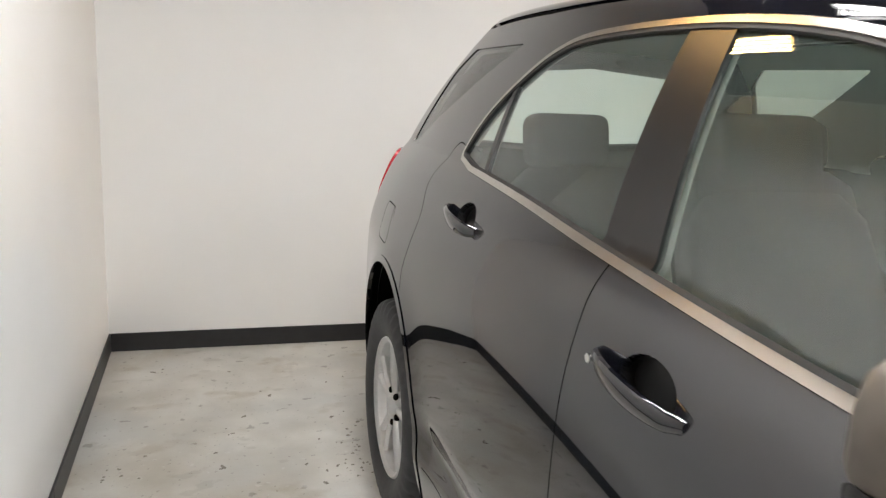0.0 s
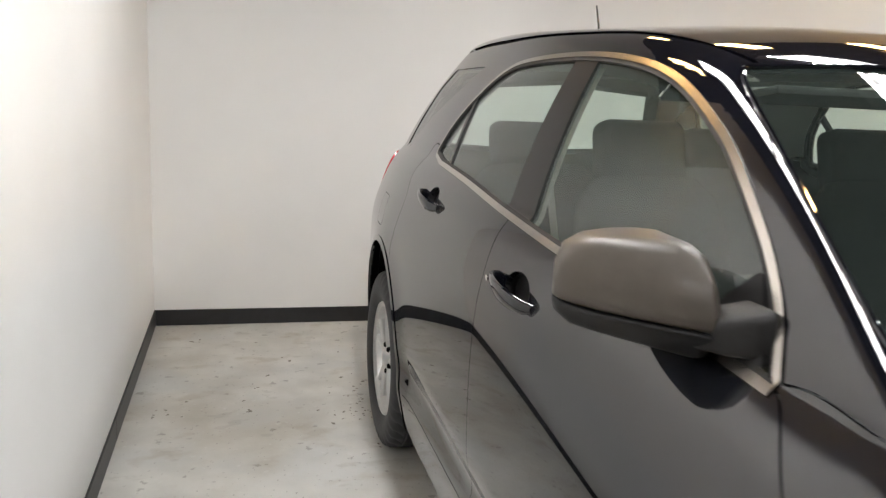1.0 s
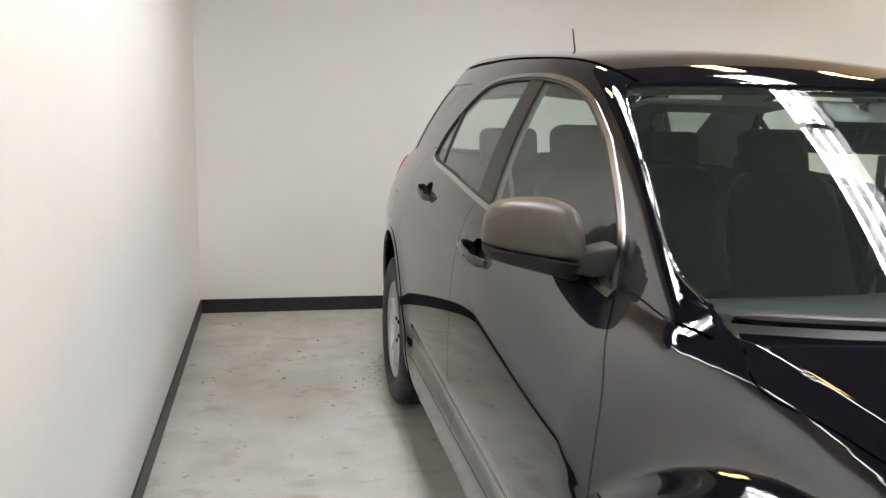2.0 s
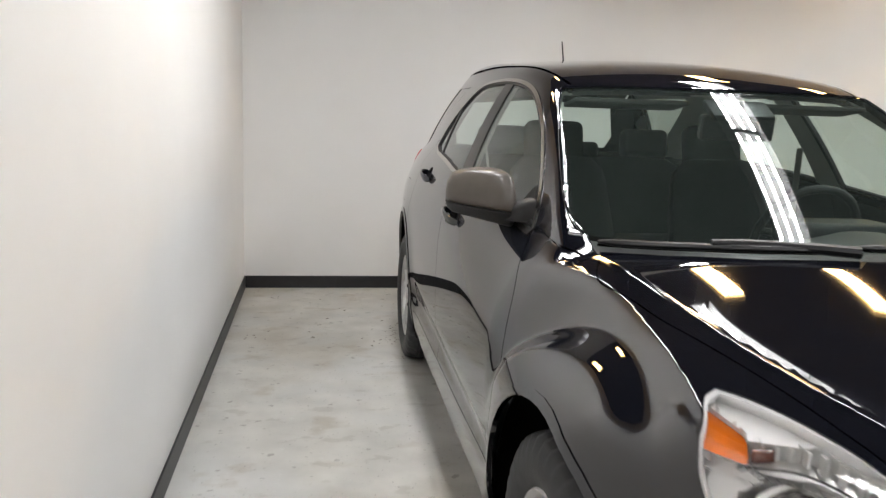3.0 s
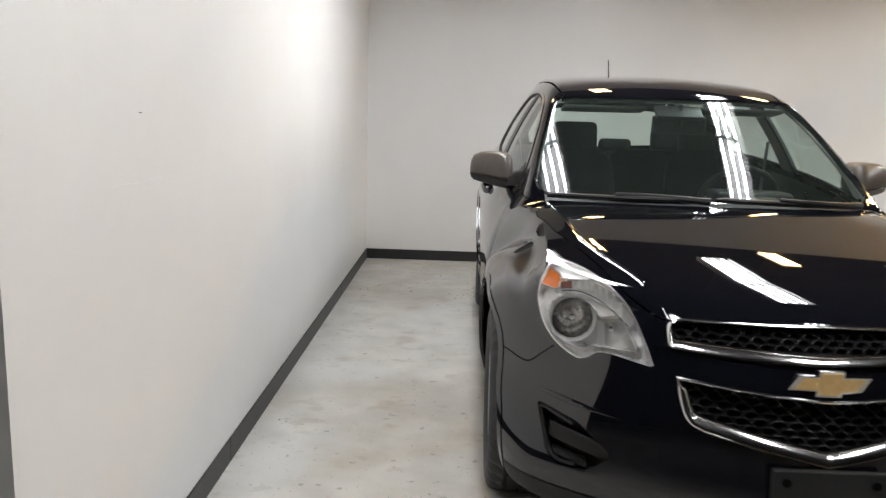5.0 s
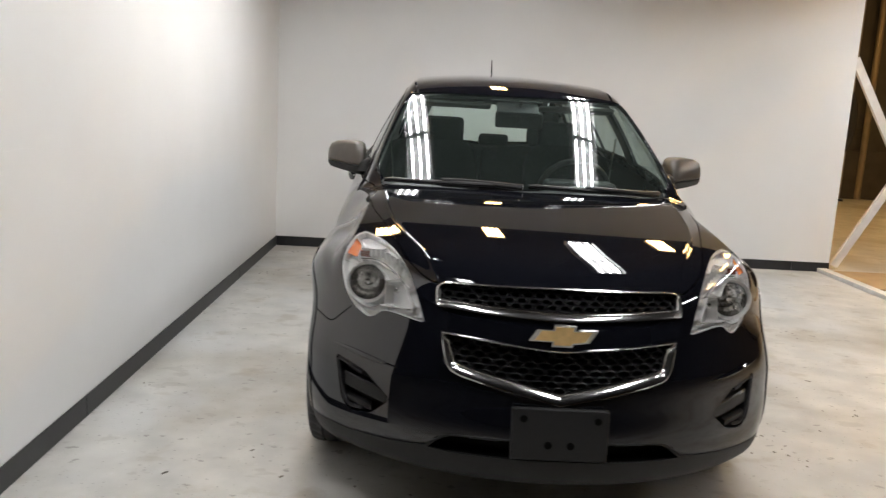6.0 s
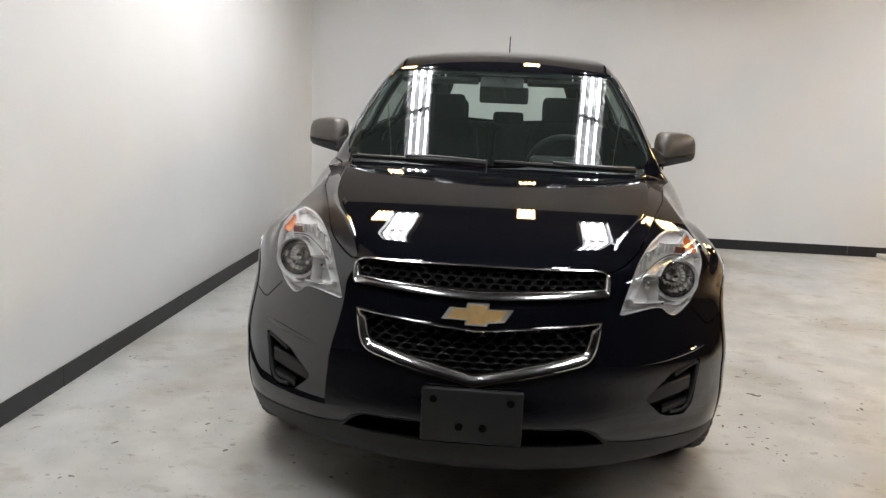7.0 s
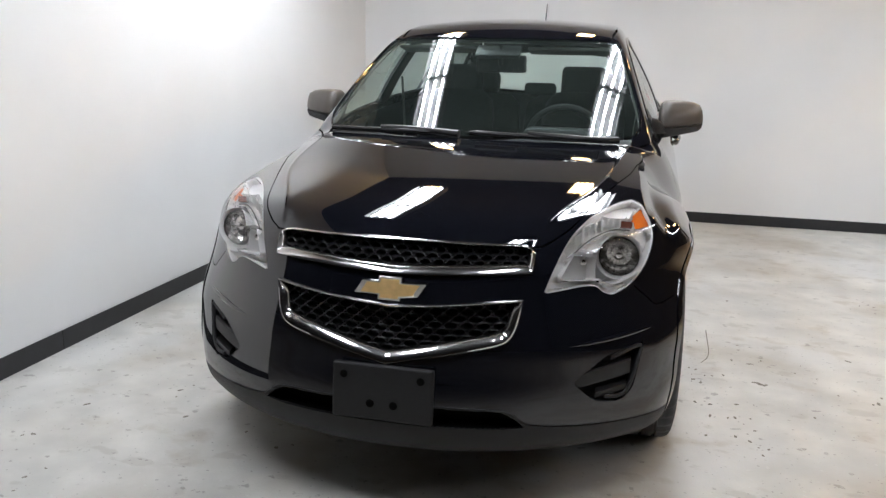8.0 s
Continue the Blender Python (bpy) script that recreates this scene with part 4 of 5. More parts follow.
# fog lamp pockets
for s in (False, True):
    pk = skin("fog_pocket", fog, M_TRIM, car, "black blanked fog lamp pocket", off=-0.045, lip=-0.044, flip=s)
    for z, a0, a1, th in ((0.448, 0.556, 0.712, 0.024), (0.398, 0.612, 0.702, 0.011)):
        rings = []
        for k in range(7):
            a = a0 + (a1 - a0) * k / 6
            zz = z + 0.14 * (a - a0)
            y = front_at(a, zz) + 0.012
            rings.append([(-a, y, zz - th), (-a, y - 0.004, zz - th * 0.6), (-a, y - 0.004, zz + th * 0.8), (-a, y + 0.004, zz + th), (-a, y + 0.035, zz + th), (-a, y + 0.035, zz - th)])
        part("fog_blade", mirrored(loft_bm(rings), s), M_TRIM, pk)
    rim = [(0.650, 0.507), (0.733, 0.530), (0.736, 0.500), (0.714, 0.412), (0.686, 0.386), (0.640, 0.390)]
    part("fog_rim", mirrored(tube_bm([(-a, front_at(a, z) + 0.010, z) for a, z in curve(rim, 5)], 0.0065, 8), s), M_PLASTIC, pk, "grey inner rim of the pocket")
    # crease bar over the pocket
    pts = [(-a, front_at(a, z) + 0.001, z) for a, z in curve([(0.53, 0.558), (0.62, 0.566), (0.70, 0.574), (0.765, 0.578)])]
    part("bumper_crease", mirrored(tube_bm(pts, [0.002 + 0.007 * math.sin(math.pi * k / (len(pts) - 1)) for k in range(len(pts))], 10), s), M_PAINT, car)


# -- wheels
def tyre_bm(sides=120):
    prof = [(-0.085, 0.222), (-0.100, 0.240), (-0.112, 0.275), (-0.113, 0.305), (-0.107, 0.332), (-0.098, 0.348), (-0.080, 0.356), (-0.052, 0.3595), (-0.050, 0.351), (-0.042, 0.351), (-0.040, 0.360), (-0.004, 0.360), (-0.002, 0.351), (0.006, 0.351)]
    prof = prof + [(-h + 0.004 if k < 2 else -h, r) for k, (h, r) in enumerate(prof[::-1][2:])]
    bm = bmesh.new()
    rings = []
    for h, r in prof:
        ring = []
        for k in range(sides):
            rr = r
            if 0.330 < r < 0.358 and abs(h) > 0.07 and k % 3 == 0:
                rr = r - 0.013
            if abs(abs(h) - 0.113) < 0.002 and k % 2:
                rr = r
            t = (k + (0.9 if abs(h) < 0.06 and k % 3 == 0 else 0)) * math.tau / sides
            ring.append(bm.verts.new((h, rr * math.cos(t), rr * math.sin(t))))
        rings.append(ring)
    for A, B in zip(rings, rings[1:]):
        for k in range(sides):
            bm.faces.new((A[k], A[(k + 1) % sides], B[(k + 1) % sides], B[k]))
    bmesh.ops.recalc_face_normals(bm, faces=bm.faces[:])
    return bm


def spoke_bm(side):
    """One blade of a paired spoke; x is outwards (negative)."""
    rings = []
    for r, ofs, w, x, d in ((0.045, 0.013, 0.014, -0.076, 0.03), (0.075, 0.016, 0.0135, -0.081, 0.03), (0.12, 0.023, 0.0125, -0.083, 0.028), (0.165, 0.032, 0.0125, -0.082, 0.028), (0.20, 0.041, 0.015, -0.082, 0.03), (0.222, 0.046, 0.019, -0.086, 0.03)):
        c = side * ofs
        rings.append([(x + d, c - w, r), (x + 0.007, c - w, r), (x, c - w * 0.6, r), (x - 0.003, c, r), (x, c + w * 0.6, r), (x + 0.007, c + w, r), (x + d, c + w, r)])
    return loft_bm(rings)


def wheel(parent, x, y, turn):
    w = part("wheel", lathe_bm([(0.08, 0.205), (0.05, 0.195), (-0.02, 0.196), (-0.066, 0.206), (-0.086, 0.213), (-0.093, 0.224), (-0.097, 0.229), (-0.098, 0.226), (-0.092, 0.232), (-0.085, 0.232)], 72), M_ALLOY, parent, "silver five-spoke alloy wheel with black tyre")
    w.matrix_basis = pose(x, y, 0.36, 0, 0, 180 if x > 0 else 0) @ pose(0, 0, 0, turn)
    part("tyre", tyre_bm(), M_TYRE, w, "black all-season tyre", sharp=40)
    # disc coloured near-black: the shade of the spoke gaps is painted on it
    part("brake_disc", lathe_bm([(0.02, 0.0), (-0.01, 0.0), (-0.01, 0.145), (0.01, 0.145), (0.01, 0.194), (0.03, 0.194)], 40), M_DARK, w, "brake disc and hub, blackened to paint the shade between the spokes")
    for k in range(5):
        for sd in (-1, 1):
            part("spoke", turn_bm(spoke_bm(sd), pose(0, 0, 0, 72 * k)), M_ALLOY, w)
        part("lug_nut", turn_bm(lathe_bm([(-0.060, 0.012), (-0.080, 0.011), (-0.085, 0.007), (-0.085, 0.0)], 10, "x", (0, 0, 0.056)), pose(0, 0, 0, 72 * k + 36)), M_DARK, w, "dark lug nut")
    part("hub_cap", lathe_bm([(-0.05, 0.070), (-0.070, 0.068), (-0.078, 0.044), (-0.088, 0.036), (-0.093, 0.028), (-0.094, 0.0)], 32), M_ALLOY, w, "silver hub cap")


for x, y, t in ((-0.776, 0.0, 8), (0.776, 0.0, 30), (-0.782, WB, 0), (0.782, WB, 50)):
    wheel(car, x, y, t)
    s = -1 if x < 0 else 1
    zc, r = (0.372, 0.455) if y < 1 else (0.395, 0.475)
    bm = bmesh.new()
    rings = []
    for inset, k in ((0.012, 0.96), (0.02, 1.0), (None, 1.0), (None, 0.0)):
        ring = []
        for q in np.linspace(-0.35, math.pi + 0.35, 40):
            py, pz = y + r * k * math.cos(q), max(zc + r * k * math.sin(q), 0.25)
            ring.append(bm.verts.new((s * (min(side_at(py, max(pz, 0.28)), 0.90) - inset if inset else 0.56), py, pz)))
        rings.append(ring)
    for A, B in zip(rings, rings[1:]):
        for k in range(39):
            bm.faces.new((A[k], A[k + 1], B[k + 1], B[k]))
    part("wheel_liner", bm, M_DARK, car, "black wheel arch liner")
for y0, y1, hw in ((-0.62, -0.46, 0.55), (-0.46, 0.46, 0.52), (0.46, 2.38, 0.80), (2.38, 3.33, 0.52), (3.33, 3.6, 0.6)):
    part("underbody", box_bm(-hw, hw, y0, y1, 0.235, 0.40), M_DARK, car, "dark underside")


# -- mirrors, handles, wipers, antenna
def rounded_ring(c, u, v, ru, rv, power=2.6, n=28):
    out = []
    for k in range(n):
        t = k * math.tau / n
        a, b = math.cos(t), math.sin(t)
        out.append(Vector(c) + Vector(u) * ru * math.copysign(abs(a) ** (2 / power), a) + Vector(v) * rv * math.copysign(abs(b) ** (2 / power), b))
    return out


# across the mirror from its outer end: x, front, rear, seam and top
MIRROR = ((-0.978, 0.880, 0.893, 1.140, 1.165), (-0.973, 0.862, 0.903, 1.136, 1.195), (-0.960, 0.840, 0.910, 1.133, 1.220), (-0.930, 0.812, 0.918, 1.129, 1.233), (-0.885, 0.778, 0.925, 1.125, 1.238), (-0.840, 0.748, 0.930, 1.121, 1.238), (-0.806, 0.728, 0.930, 1.118, 1.235), (-0.788, 0.735, 0.925, 1.117, 1.222), (-0.780, 0.760, 0.910, 1.119, 1.195))


def mirror_ring(x, f, r, seam, top):
    d, h = r - f, top - seam
    return [(x, y, z) for y, z in rounded([(f, seam), (f + 0.10 * d, seam + 0.55 * h), (f + 0.32 * d, top - 0.03 * h), (r - 0.06 * d, top), (r, top - 0.15 * h), (r, seam)], 0.02 * min(1, h / 0.06))]


def base_ring(x, f, r, seam, top):
    d, h = r - f, min(0.040, 0.5 * (top - seam)) * (0.75 + 0.5 * (x + 0.978) / 0.195)
    return [(x, y, z) for y, z in rounded([(f - 0.001, seam - 0.001), (r - 0.002, seam - 0.001), (r - 0.1 * d, seam - 0.85 * h), (f + 0.22 * d, seam - h)], 0.012)]


for s in (False, True):
    fd = doors["front_door", s]
    mir = part("door_mirror", mirrored(loft_bm([mirror_ring(*r) for r in MIRROR]), s), M_SHELL, car, "satin black door mirror housing, warm lamp light painted into its colour", sharp=60)
    part("mirror_base", mirrored(loft_bm([base_ring(*r) for r in MIRROR]), s), M_PLASTIC, mir, "black lower mirror shell", sharp=60)
    part("mirror_glass", mirrored(loft_bm([[(x, y + 0.10 * (x + 0.945), z) for x, z in rounded([(-0.945, 1.138), (-0.805, 1.128), (-0.812, 1.222), (-0.935, 1.218)], 0.02)] for y in (0.905, 0.921)]), s), M_MIRROR, mir, "mirror glass")
    rings = []
    for x, y, z, ry, rz in ((-0.745, 0.720, 1.128, 0.040, 0.036), (-0.765, 0.728, 1.125, 0.040, 0.033), (-0.785, 0.748, 1.119, 0.042, 0.028), (-0.81, 0.79, 1.108, 0.044, 0.018), (-0.85, 0.83, 1.106, 0.044, 0.012)):
        rings.append(rounded_ring((x, y, z), (0, 1, 0), (0, 0, 1), ry, rz, 5.0))
    part("mirror_arm", mirrored(loft_bm(rings), s), M_PLASTIC, mir, "grained black mirror arm")
    sail = [(0.672, 1.088), (0.79, 1.105), (0.80, 1.155), (0.755, 1.205)]
    part("sail_panel", mirrored(loft_bm([[(-(side_at(y, z) + o), y, z) for y, z in rounded(sail, 0.012)] for o in (-0.012, 0.006)]), s), M_TRIM, fd, "black sail panel behind the mirror")
    for k, yc, zc in (("front_door", 1.356, 1.012), ("rear_door", 2.226, 1.088)):
        rings = []
        for t in np.linspace(0, 1, 13):
            y = yc - 0.113 + 0.226 * t
            z = zc + 0.022 * t
            bow = math.sin(math.pi * min(max(t, 0.0), 1.0)) ** 0.45
            x = -(side_at(y, z) - 0.004 + 0.036 * bow)
            rz = 0.009 + 0.011 * math.sin(math.pi * t) ** 0.5
            rings.append(rounded_ring((x, y, z), (1, 0, 0.25), (-0.25, 0, 1), 0.0085, rz, 2.6, 14))
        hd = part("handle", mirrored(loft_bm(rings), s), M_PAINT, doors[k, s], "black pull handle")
        if k == "front_door":
            part("lock", mirrored(lathe_bm([(0.0, 0.0), (0.0, 0.007), (0.006, 0.007)], 14, "x", (-(side_at(1.455, 1.03) + 0.03), 1.452, 1.031)), s), M_CHROME, doors[k, s], "chrome lock barrel")
    # tail lamp
    tl, _ = cut(groups["side_frame"], rounded([(3.385, 1.160), (3.80, 1.165), (3.80, 0.945), (3.46, 0.97)], 0.03), "side", side_face)
    if tl:
        skin("tail_lamp", tl, M_RED, car, "red tail lamp", off=0.010, lip=0.02, flip=s)

for x0, x1 in ((-0.655, -0.13), (0.0, 0.50)):
    pts = []
    for k in range(15):
        x = x0 + (x1 - x0) * k / 14
        y = 0.245 + 0.345 * x * x if x0 < 0 else 0.272 - 0.13 * x + 0.36 * x * x
        pts.append((x, y, max(top_at(x, y), 1.075) + 0.016))
    wp = part("wiper", tube_bm(pts, [0.005] + [0.0125] * 13 + [0.006], 8, squash=0.8), M_TRIM, car, "black windscreen wiper")
    part("blade", tube_bm([(p[0], p[1] + 0.003, p[2] - 0.009) for p in pts], 0.004, 6), M_DARK, wp)
    arm = []
    for k in range(9):
        t = k / 8
        x = pts[7][0] + 0.36 * t
        y = pts[7][1] * (1 - t) + (0.225 + 0.34 * x * x) * t
        arm.append((x, y, max(top_at(x, y), 1.070) + 0.028 - 0.012 * t))
    part("arm", tube_bm(arm, [0.009 + 0.007 * k / 8 for k in range(9)], 8), M_TRIM, wp, "black wiper arm")

_edge = curve([(0.0, 0.983), (0.15, 0.993), (0.30, 1.020), (0.51, 1.075), (0.574, 1.070), (0.632, 0.86), (0.677, 0.66), (0.696, 0.53), (0.678, 0.448)], 8)
_edge = [(-a, y) for a, y in _edge[:0:-1]] + _edge
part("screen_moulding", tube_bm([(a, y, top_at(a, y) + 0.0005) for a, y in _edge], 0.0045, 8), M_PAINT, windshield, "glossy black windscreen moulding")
zr = top_at(0.0, 2.93)
ant = part("antenna", lathe_bm([(-0.01, 0.0), (-0.01, 0.030), (0.004, 0.028), (0.016, 0.014), (0.03, 0.010), (0.035, 0.0)], 20, "z", (0, 2.93, zr)), M_TRIM, car, "short black roof aerial")
part("mast", tube_bm([(0, 2.93, zr + 0.02), (0, 2.97, zr + 0.115), (0, 2.985, zr + 0.15)], [0.005, 0.004, 0.0035], 8), M_TRIM, ant)

# -- cabin
skin("door_card", groups["front_door"] + groups["rear_door"], M_DASH, car, "dark grey inner door panels", off=-0.045, lip=0.0, both=True)
skin("pillar_trim", [p for p in groups["side_frame"] if p[3][2] > 1.08 and p[3][1] < 3.3] + pillar, M_LINER, car, "pale grey pillar trim", off=-0.028, lip=0.0, both=True)
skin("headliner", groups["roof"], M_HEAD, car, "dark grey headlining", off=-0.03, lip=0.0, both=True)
skin("load_bay_trim", [p for p in groups["side_frame"] + groups["tailgate"] if p[3][2] <= 1.2 and p[3][1] > 2.3], M_DASH, car, "dark load bay trim", off=-0.04, lip=0.0, both=True)
part("bulkhead", box_bm(-0.66, 0.66, 0.42, 0.46, 0.38, 0.98), M_DARK, car, "dark bulkhead")
part("cabin_floor", box_bm(-0.74, 0.74, 0.46, 3.5, 0.40, 0.46), M_DASH, car, "dark cabin carpet")
rings = []
for x in np.linspace(-0.70, 0.70, 15):
    hump = 0.05 * math.exp(-((x - 0.34) / 0.17) ** 2)
    f = 0.43 + 0.40 * x * x * 0.45
    rings.append([(x, f, 0.72), (x, f, 1.030), (x, f + 0.10, 1.045), (x, 0.72, 1.03 + hump), (x, 0.86, 1.00 + hump), (x, 0.93, 0.93), (x, 0.95, 0.72)])
dash = part("dashboard", loft_bm(rings), M_DASH, car, "dark soft dashboard", sharp=50)
part("instrument_hood", turn_bm(box_bm(-0.18, 0.18, -0.09, 0.09, -0.04, 0.04, 0.03, 4), pose(0.34, 0.86, 1.05)), M_DASH, dash)
pts = []
for k in range(40):
    t = k * math.tau / 40
    pts.append(Vector((0.34, 1.02, 1.015)) + 0.188 * (math.cos(t) * Vector((1, 0, 0)) + math.sin(t) * Vector((0, -0.40, 0.917))))
sw = part("steering_wheel", tube_bm(pts, 0.0155, 10, closed=True, up=(0, 0.917, 0.40)), M_DASH, car, "black steering wheel")
part("wheel_hub", turn_bm(box_bm(-0.075, 0.075, -0.02, 0.025, -0.065, 0.05, 0.018, 3), pose(0.34, 1.01, 1.01, 23)), M_DASH, sw)
for dx, dz in ((-1, 0.1), (1, 0.1), (0, -1)):
    part("wheel_spoke", tube_bm([(0.34, 1.015, 1.01), (0.34 + dx * 0.18, 1.02 - 0.4 * dz * 0.18, 1.015 + dz * 0.17)], 0.014, 8), M_DASH, sw)
rv = part("interior_mirror", turn_bm(box_bm(-0.125, 0.125, -0.02, 0.02, -0.042, 0.042, 0.014, 3), pose(0.012, 0.97, 1.385, 8, 0, -6)), M_TRIM, car, "black interior mirror")
part("mirror_stem", tube_bm([(0.012, 0.95, 1.38), (0.012, 0.93, 1.44), (0.012, 0.945, 1.468)], 0.012, 8), M_TRIM, rv)
part("sensor_cover", turn_bm(box_bm(-0.11, 0.11, -0.05, 0.05, -0.012, 0.012, 0.01), pose(0.0, 0.94, 1.440, 31)), M_TRIM, rv)
for sx in (-1, 1):
    part("sun_visor", turn_bm(box_bm(-0.20, 0.20, -0.07, 0.07, -0.008, 0.008, 0.006), pose(sx * 0.33, 1.10, 1.452, -8)), M_HEAD, car, "dark grey sun visor")


def soft_box(size, m, bevel=0.05):
    return turn_bm(box_bm(-size[0] / 2, size[0] / 2, -size[1] / 2, size[1] / 2, -size[2] / 2, size[2] / 2, bevel, 5), m)


def back_bm(w0, w1, h, d):
    """A shaped backrest with side bolsters, standing on its lower edge."""
    rings = []
    for t in np.linspace(0, 1, 12):
        w = (w0 + (w1 - w0) * t ** 1.6) / 2 * (1 if t < 0.9 else 1 - 2.5 * (t - 0.9))
        dd = d * (1 - 0.35 * t) * (1 if t < 0.92 else 0.75)
        z = h * t
        ring = []
        for a in np.linspace(0, math.tau, 24, endpoint=False):
            c, q = math.cos(a), math.sin(a)
            x = w * math.copysign(abs(c) ** 0.6, c)
            y = dd / 2 * math.copysign(abs(q) ** 0.7, q)
            if q < 0:
                y += 0.035 * (1 - (abs(x) / w) ** 2) * math.sin(math.pi * min(1, t * 1.1))
            ring.append((x, y, z))
        rings.append(ring)
    return loft_bm(rings)


def head_bm(w, h, d):
    return box_bm(-w / 2, w / 2, -d / 2, d / 2, -h / 2, h / 2, min(d, h) * 0.42, 5)


for sx in (-1, 1):
    st = part("front_seat", soft_box((0.50, 0.54, 0.17), pose(sx * 0.365, 1.33, 0.68, 8)), M_CLOTH, car, "charcoal cloth front seat")
    part("backrest", turn_bm(back_bm(0.50, 0.40, 0.60, 0.17), pose(sx * 0.365, 1.56, 0.66, -20)), M_CLOTH, st)
    part("headrest", turn_bm(head_bm(0.255, 0.19, 0.10), pose(sx * 0.365, 1.815, 1.285, -14)), M_CLOTH, st)
    for q in (-0.05, 0.05):
        part("headrest_post", tube_bm([(sx * 0.365 + q, 1.755, 1.18), (sx * 0.365 + q, 1.80, 1.25)], 0.006, 8), M_CHROME, st)
    part("belt", tube_bm([(sx * 0.70, 1.66, 1.30), (sx * 0.67, 1.62, 1.05), (sx * 0.66, 1.58, 0.62)], 0.024, 8, squash=0.1, up=(1, 0, 0)), M_LINER, st, "grey seat belt")
bench = part("rear_bench", soft_box((1.24, 0.52, 0.17), pose(0, 2.16, 0.70, 6)), M_CLOTH, car, "charcoal cloth rear bench")
for sx, w in ((-0.36, 0.52), (0.27, 0.70)):
    part("backrest", turn_bm(back_bm(w, w * 0.96, 0.56, 0.15), pose(sx, 2.40, 0.66, -22)), M_CLOTH, bench)
for x in (-0.40, 0.40):
    part("headrest", turn_bm(head_bm(0.26, 0.155, 0.10), pose(x, 2.66, 1.262, -12)), M_CLOTH, bench)
part("headrest", turn_bm(head_bm(0.22, 0.09, 0.09), pose(0.02, 2.64, 1.22, -12)), M_CLOTH, bench)


# ---- room trim ----
def baseboard(name, x0, x1, y0, y1):
    return setting(part(name, box_bm(x0, x1, y0, y1, 0.0, 0.096, 0.003), M_BASE, None, smooth=False), "black vinyl cove baseboard", "baseboard")


for a, b in ((WALL_FRONT, -1.2), (-1.198, 0.07), (0.073, 3.0), (3.002, WALL_Y)):
    leant(baseboard("baseboard", WALL_X, WALL_X + 0.009, a, b))
for a, b in ((WALL_X + 0.009, 1.0), (1.002, 3.31), (3.313, WALL_END)):
    baseboard("baseboard", a, b, WALL_Y - 0.009, WALL_Y)

# hall round the booth
for name, dims in (("wall_hall_far", (-12, 16, 14.0, 14.2)), ("wall_hall_near", (-12, 16, -14, -13.8)), ("wall_hall_west", (-12, -11.8, -13.8, 14.0)), ("wall_hall_east", (15.8, 16, -13.8, 14.0))):
    setting(part(name, box_bm(*dims, 0, 6.5), M_HALL, None, smooth=False), "dim brown metal-clad hall wall", "wall")
setting(part("ceiling", box_bm(-12, 16, -14, 14.2, 6.5, 6.7), M_ROOF, None, smooth=False), "dark metal deck ceiling of the hall", "ceiling")


def tube_light(x, y):
    ob = tagged(new("tube_light"), "grey metal ceiling light with three fluorescent tubes", "light", "tube lights over the booth")
    ob.location = (x, y, 3.0)
    part("housing", box_bm(-0.135, 0.135, -0.605, 0.605, 0.05, 0.10, 0.01), M_HOUSING, ob)
    # unseen side plates, added to keep tube light off the upper walls
    for sx in (-0.139, 0.139):
        part("light_cutoff", box_bm(sx - 0.003, sx + 0.003, -0.605, 0.605, -0.051, 0.09), M_HOUSING, ob)
    part("reflector", box_bm(-0.128, 0.128, -0.585, 0.585, 0.036, 0.046, 0.003), M_TRAY, ob, "dulled grey reflector")
    for sx in (-0.085, 0.0, 0.085):
        part("tube", tube_bm([(sx, -0.585, 0), (sx, 0.585, 0)], 0.013, 12), M_TUBE, ob)
    for sy in (-0.597, 0.597):
        part("end_cap", box_bm(-0.105, 0.105, sy - 0.008, sy + 0.008, -0.036, 0.05, 0.003), M_HOUSING, ob)
    for sy in (-0.4, 0.4):
        part("wire", tube_bm([(0, sy, 0.09), (0, sy, 3.5)], 0.002, 6), M_ROOF, ob)


# tubes at x 4.5 and at y -1.6 are unseen, added to brighten floor and walls
for x in (-0.9, 0.9, 4.5):
    for y in (-1.6, 1.0, 2.22):
        tube_light(x, y)
tube_light(4.5, 3.44)


def hall_lamp(x, y, z=4.6):
    ob = tagged(new("hall_lamp"), "warm glowing linear hall lamp hung from the ceiling", "light", "warm hall lamps")
    ob.location = (x, y, z)
    part("housing", box_bm(-0.16, 0.16, -0.62, 0.62, 0.03, 0.10, 0.01), M_FIXTURE, ob)
    for sx in (-0.12, -0.04, 0.04, 0.12):
        part("tube", tube_bm([(sx, -0.58, 0.0), (sx, 0.58, 0.0)], 0.02, 10), M_WARM, ob)
    for sy in (-0.5, 0.5):
        part("wire", tube_bm([(0, sy, 0.1), (0, sy, 6.5 - z)], 0.003, 6), M_ROOF, ob)


for x, y, z in ((0.4, 7.2, 5.3), (-2.2, 6.9, 5.8), (3.4, 7.0, 5.3), (5.7, 7.0, 5.4), (-1.0, 11.0, 4.6), (7.0, 9.5, 4.6), (9.5, 11.0, 4.6), (5.5, 3.4, 4.6), (6.8, 0.5, 4.6)):
    hall_lamp(x, y, z)


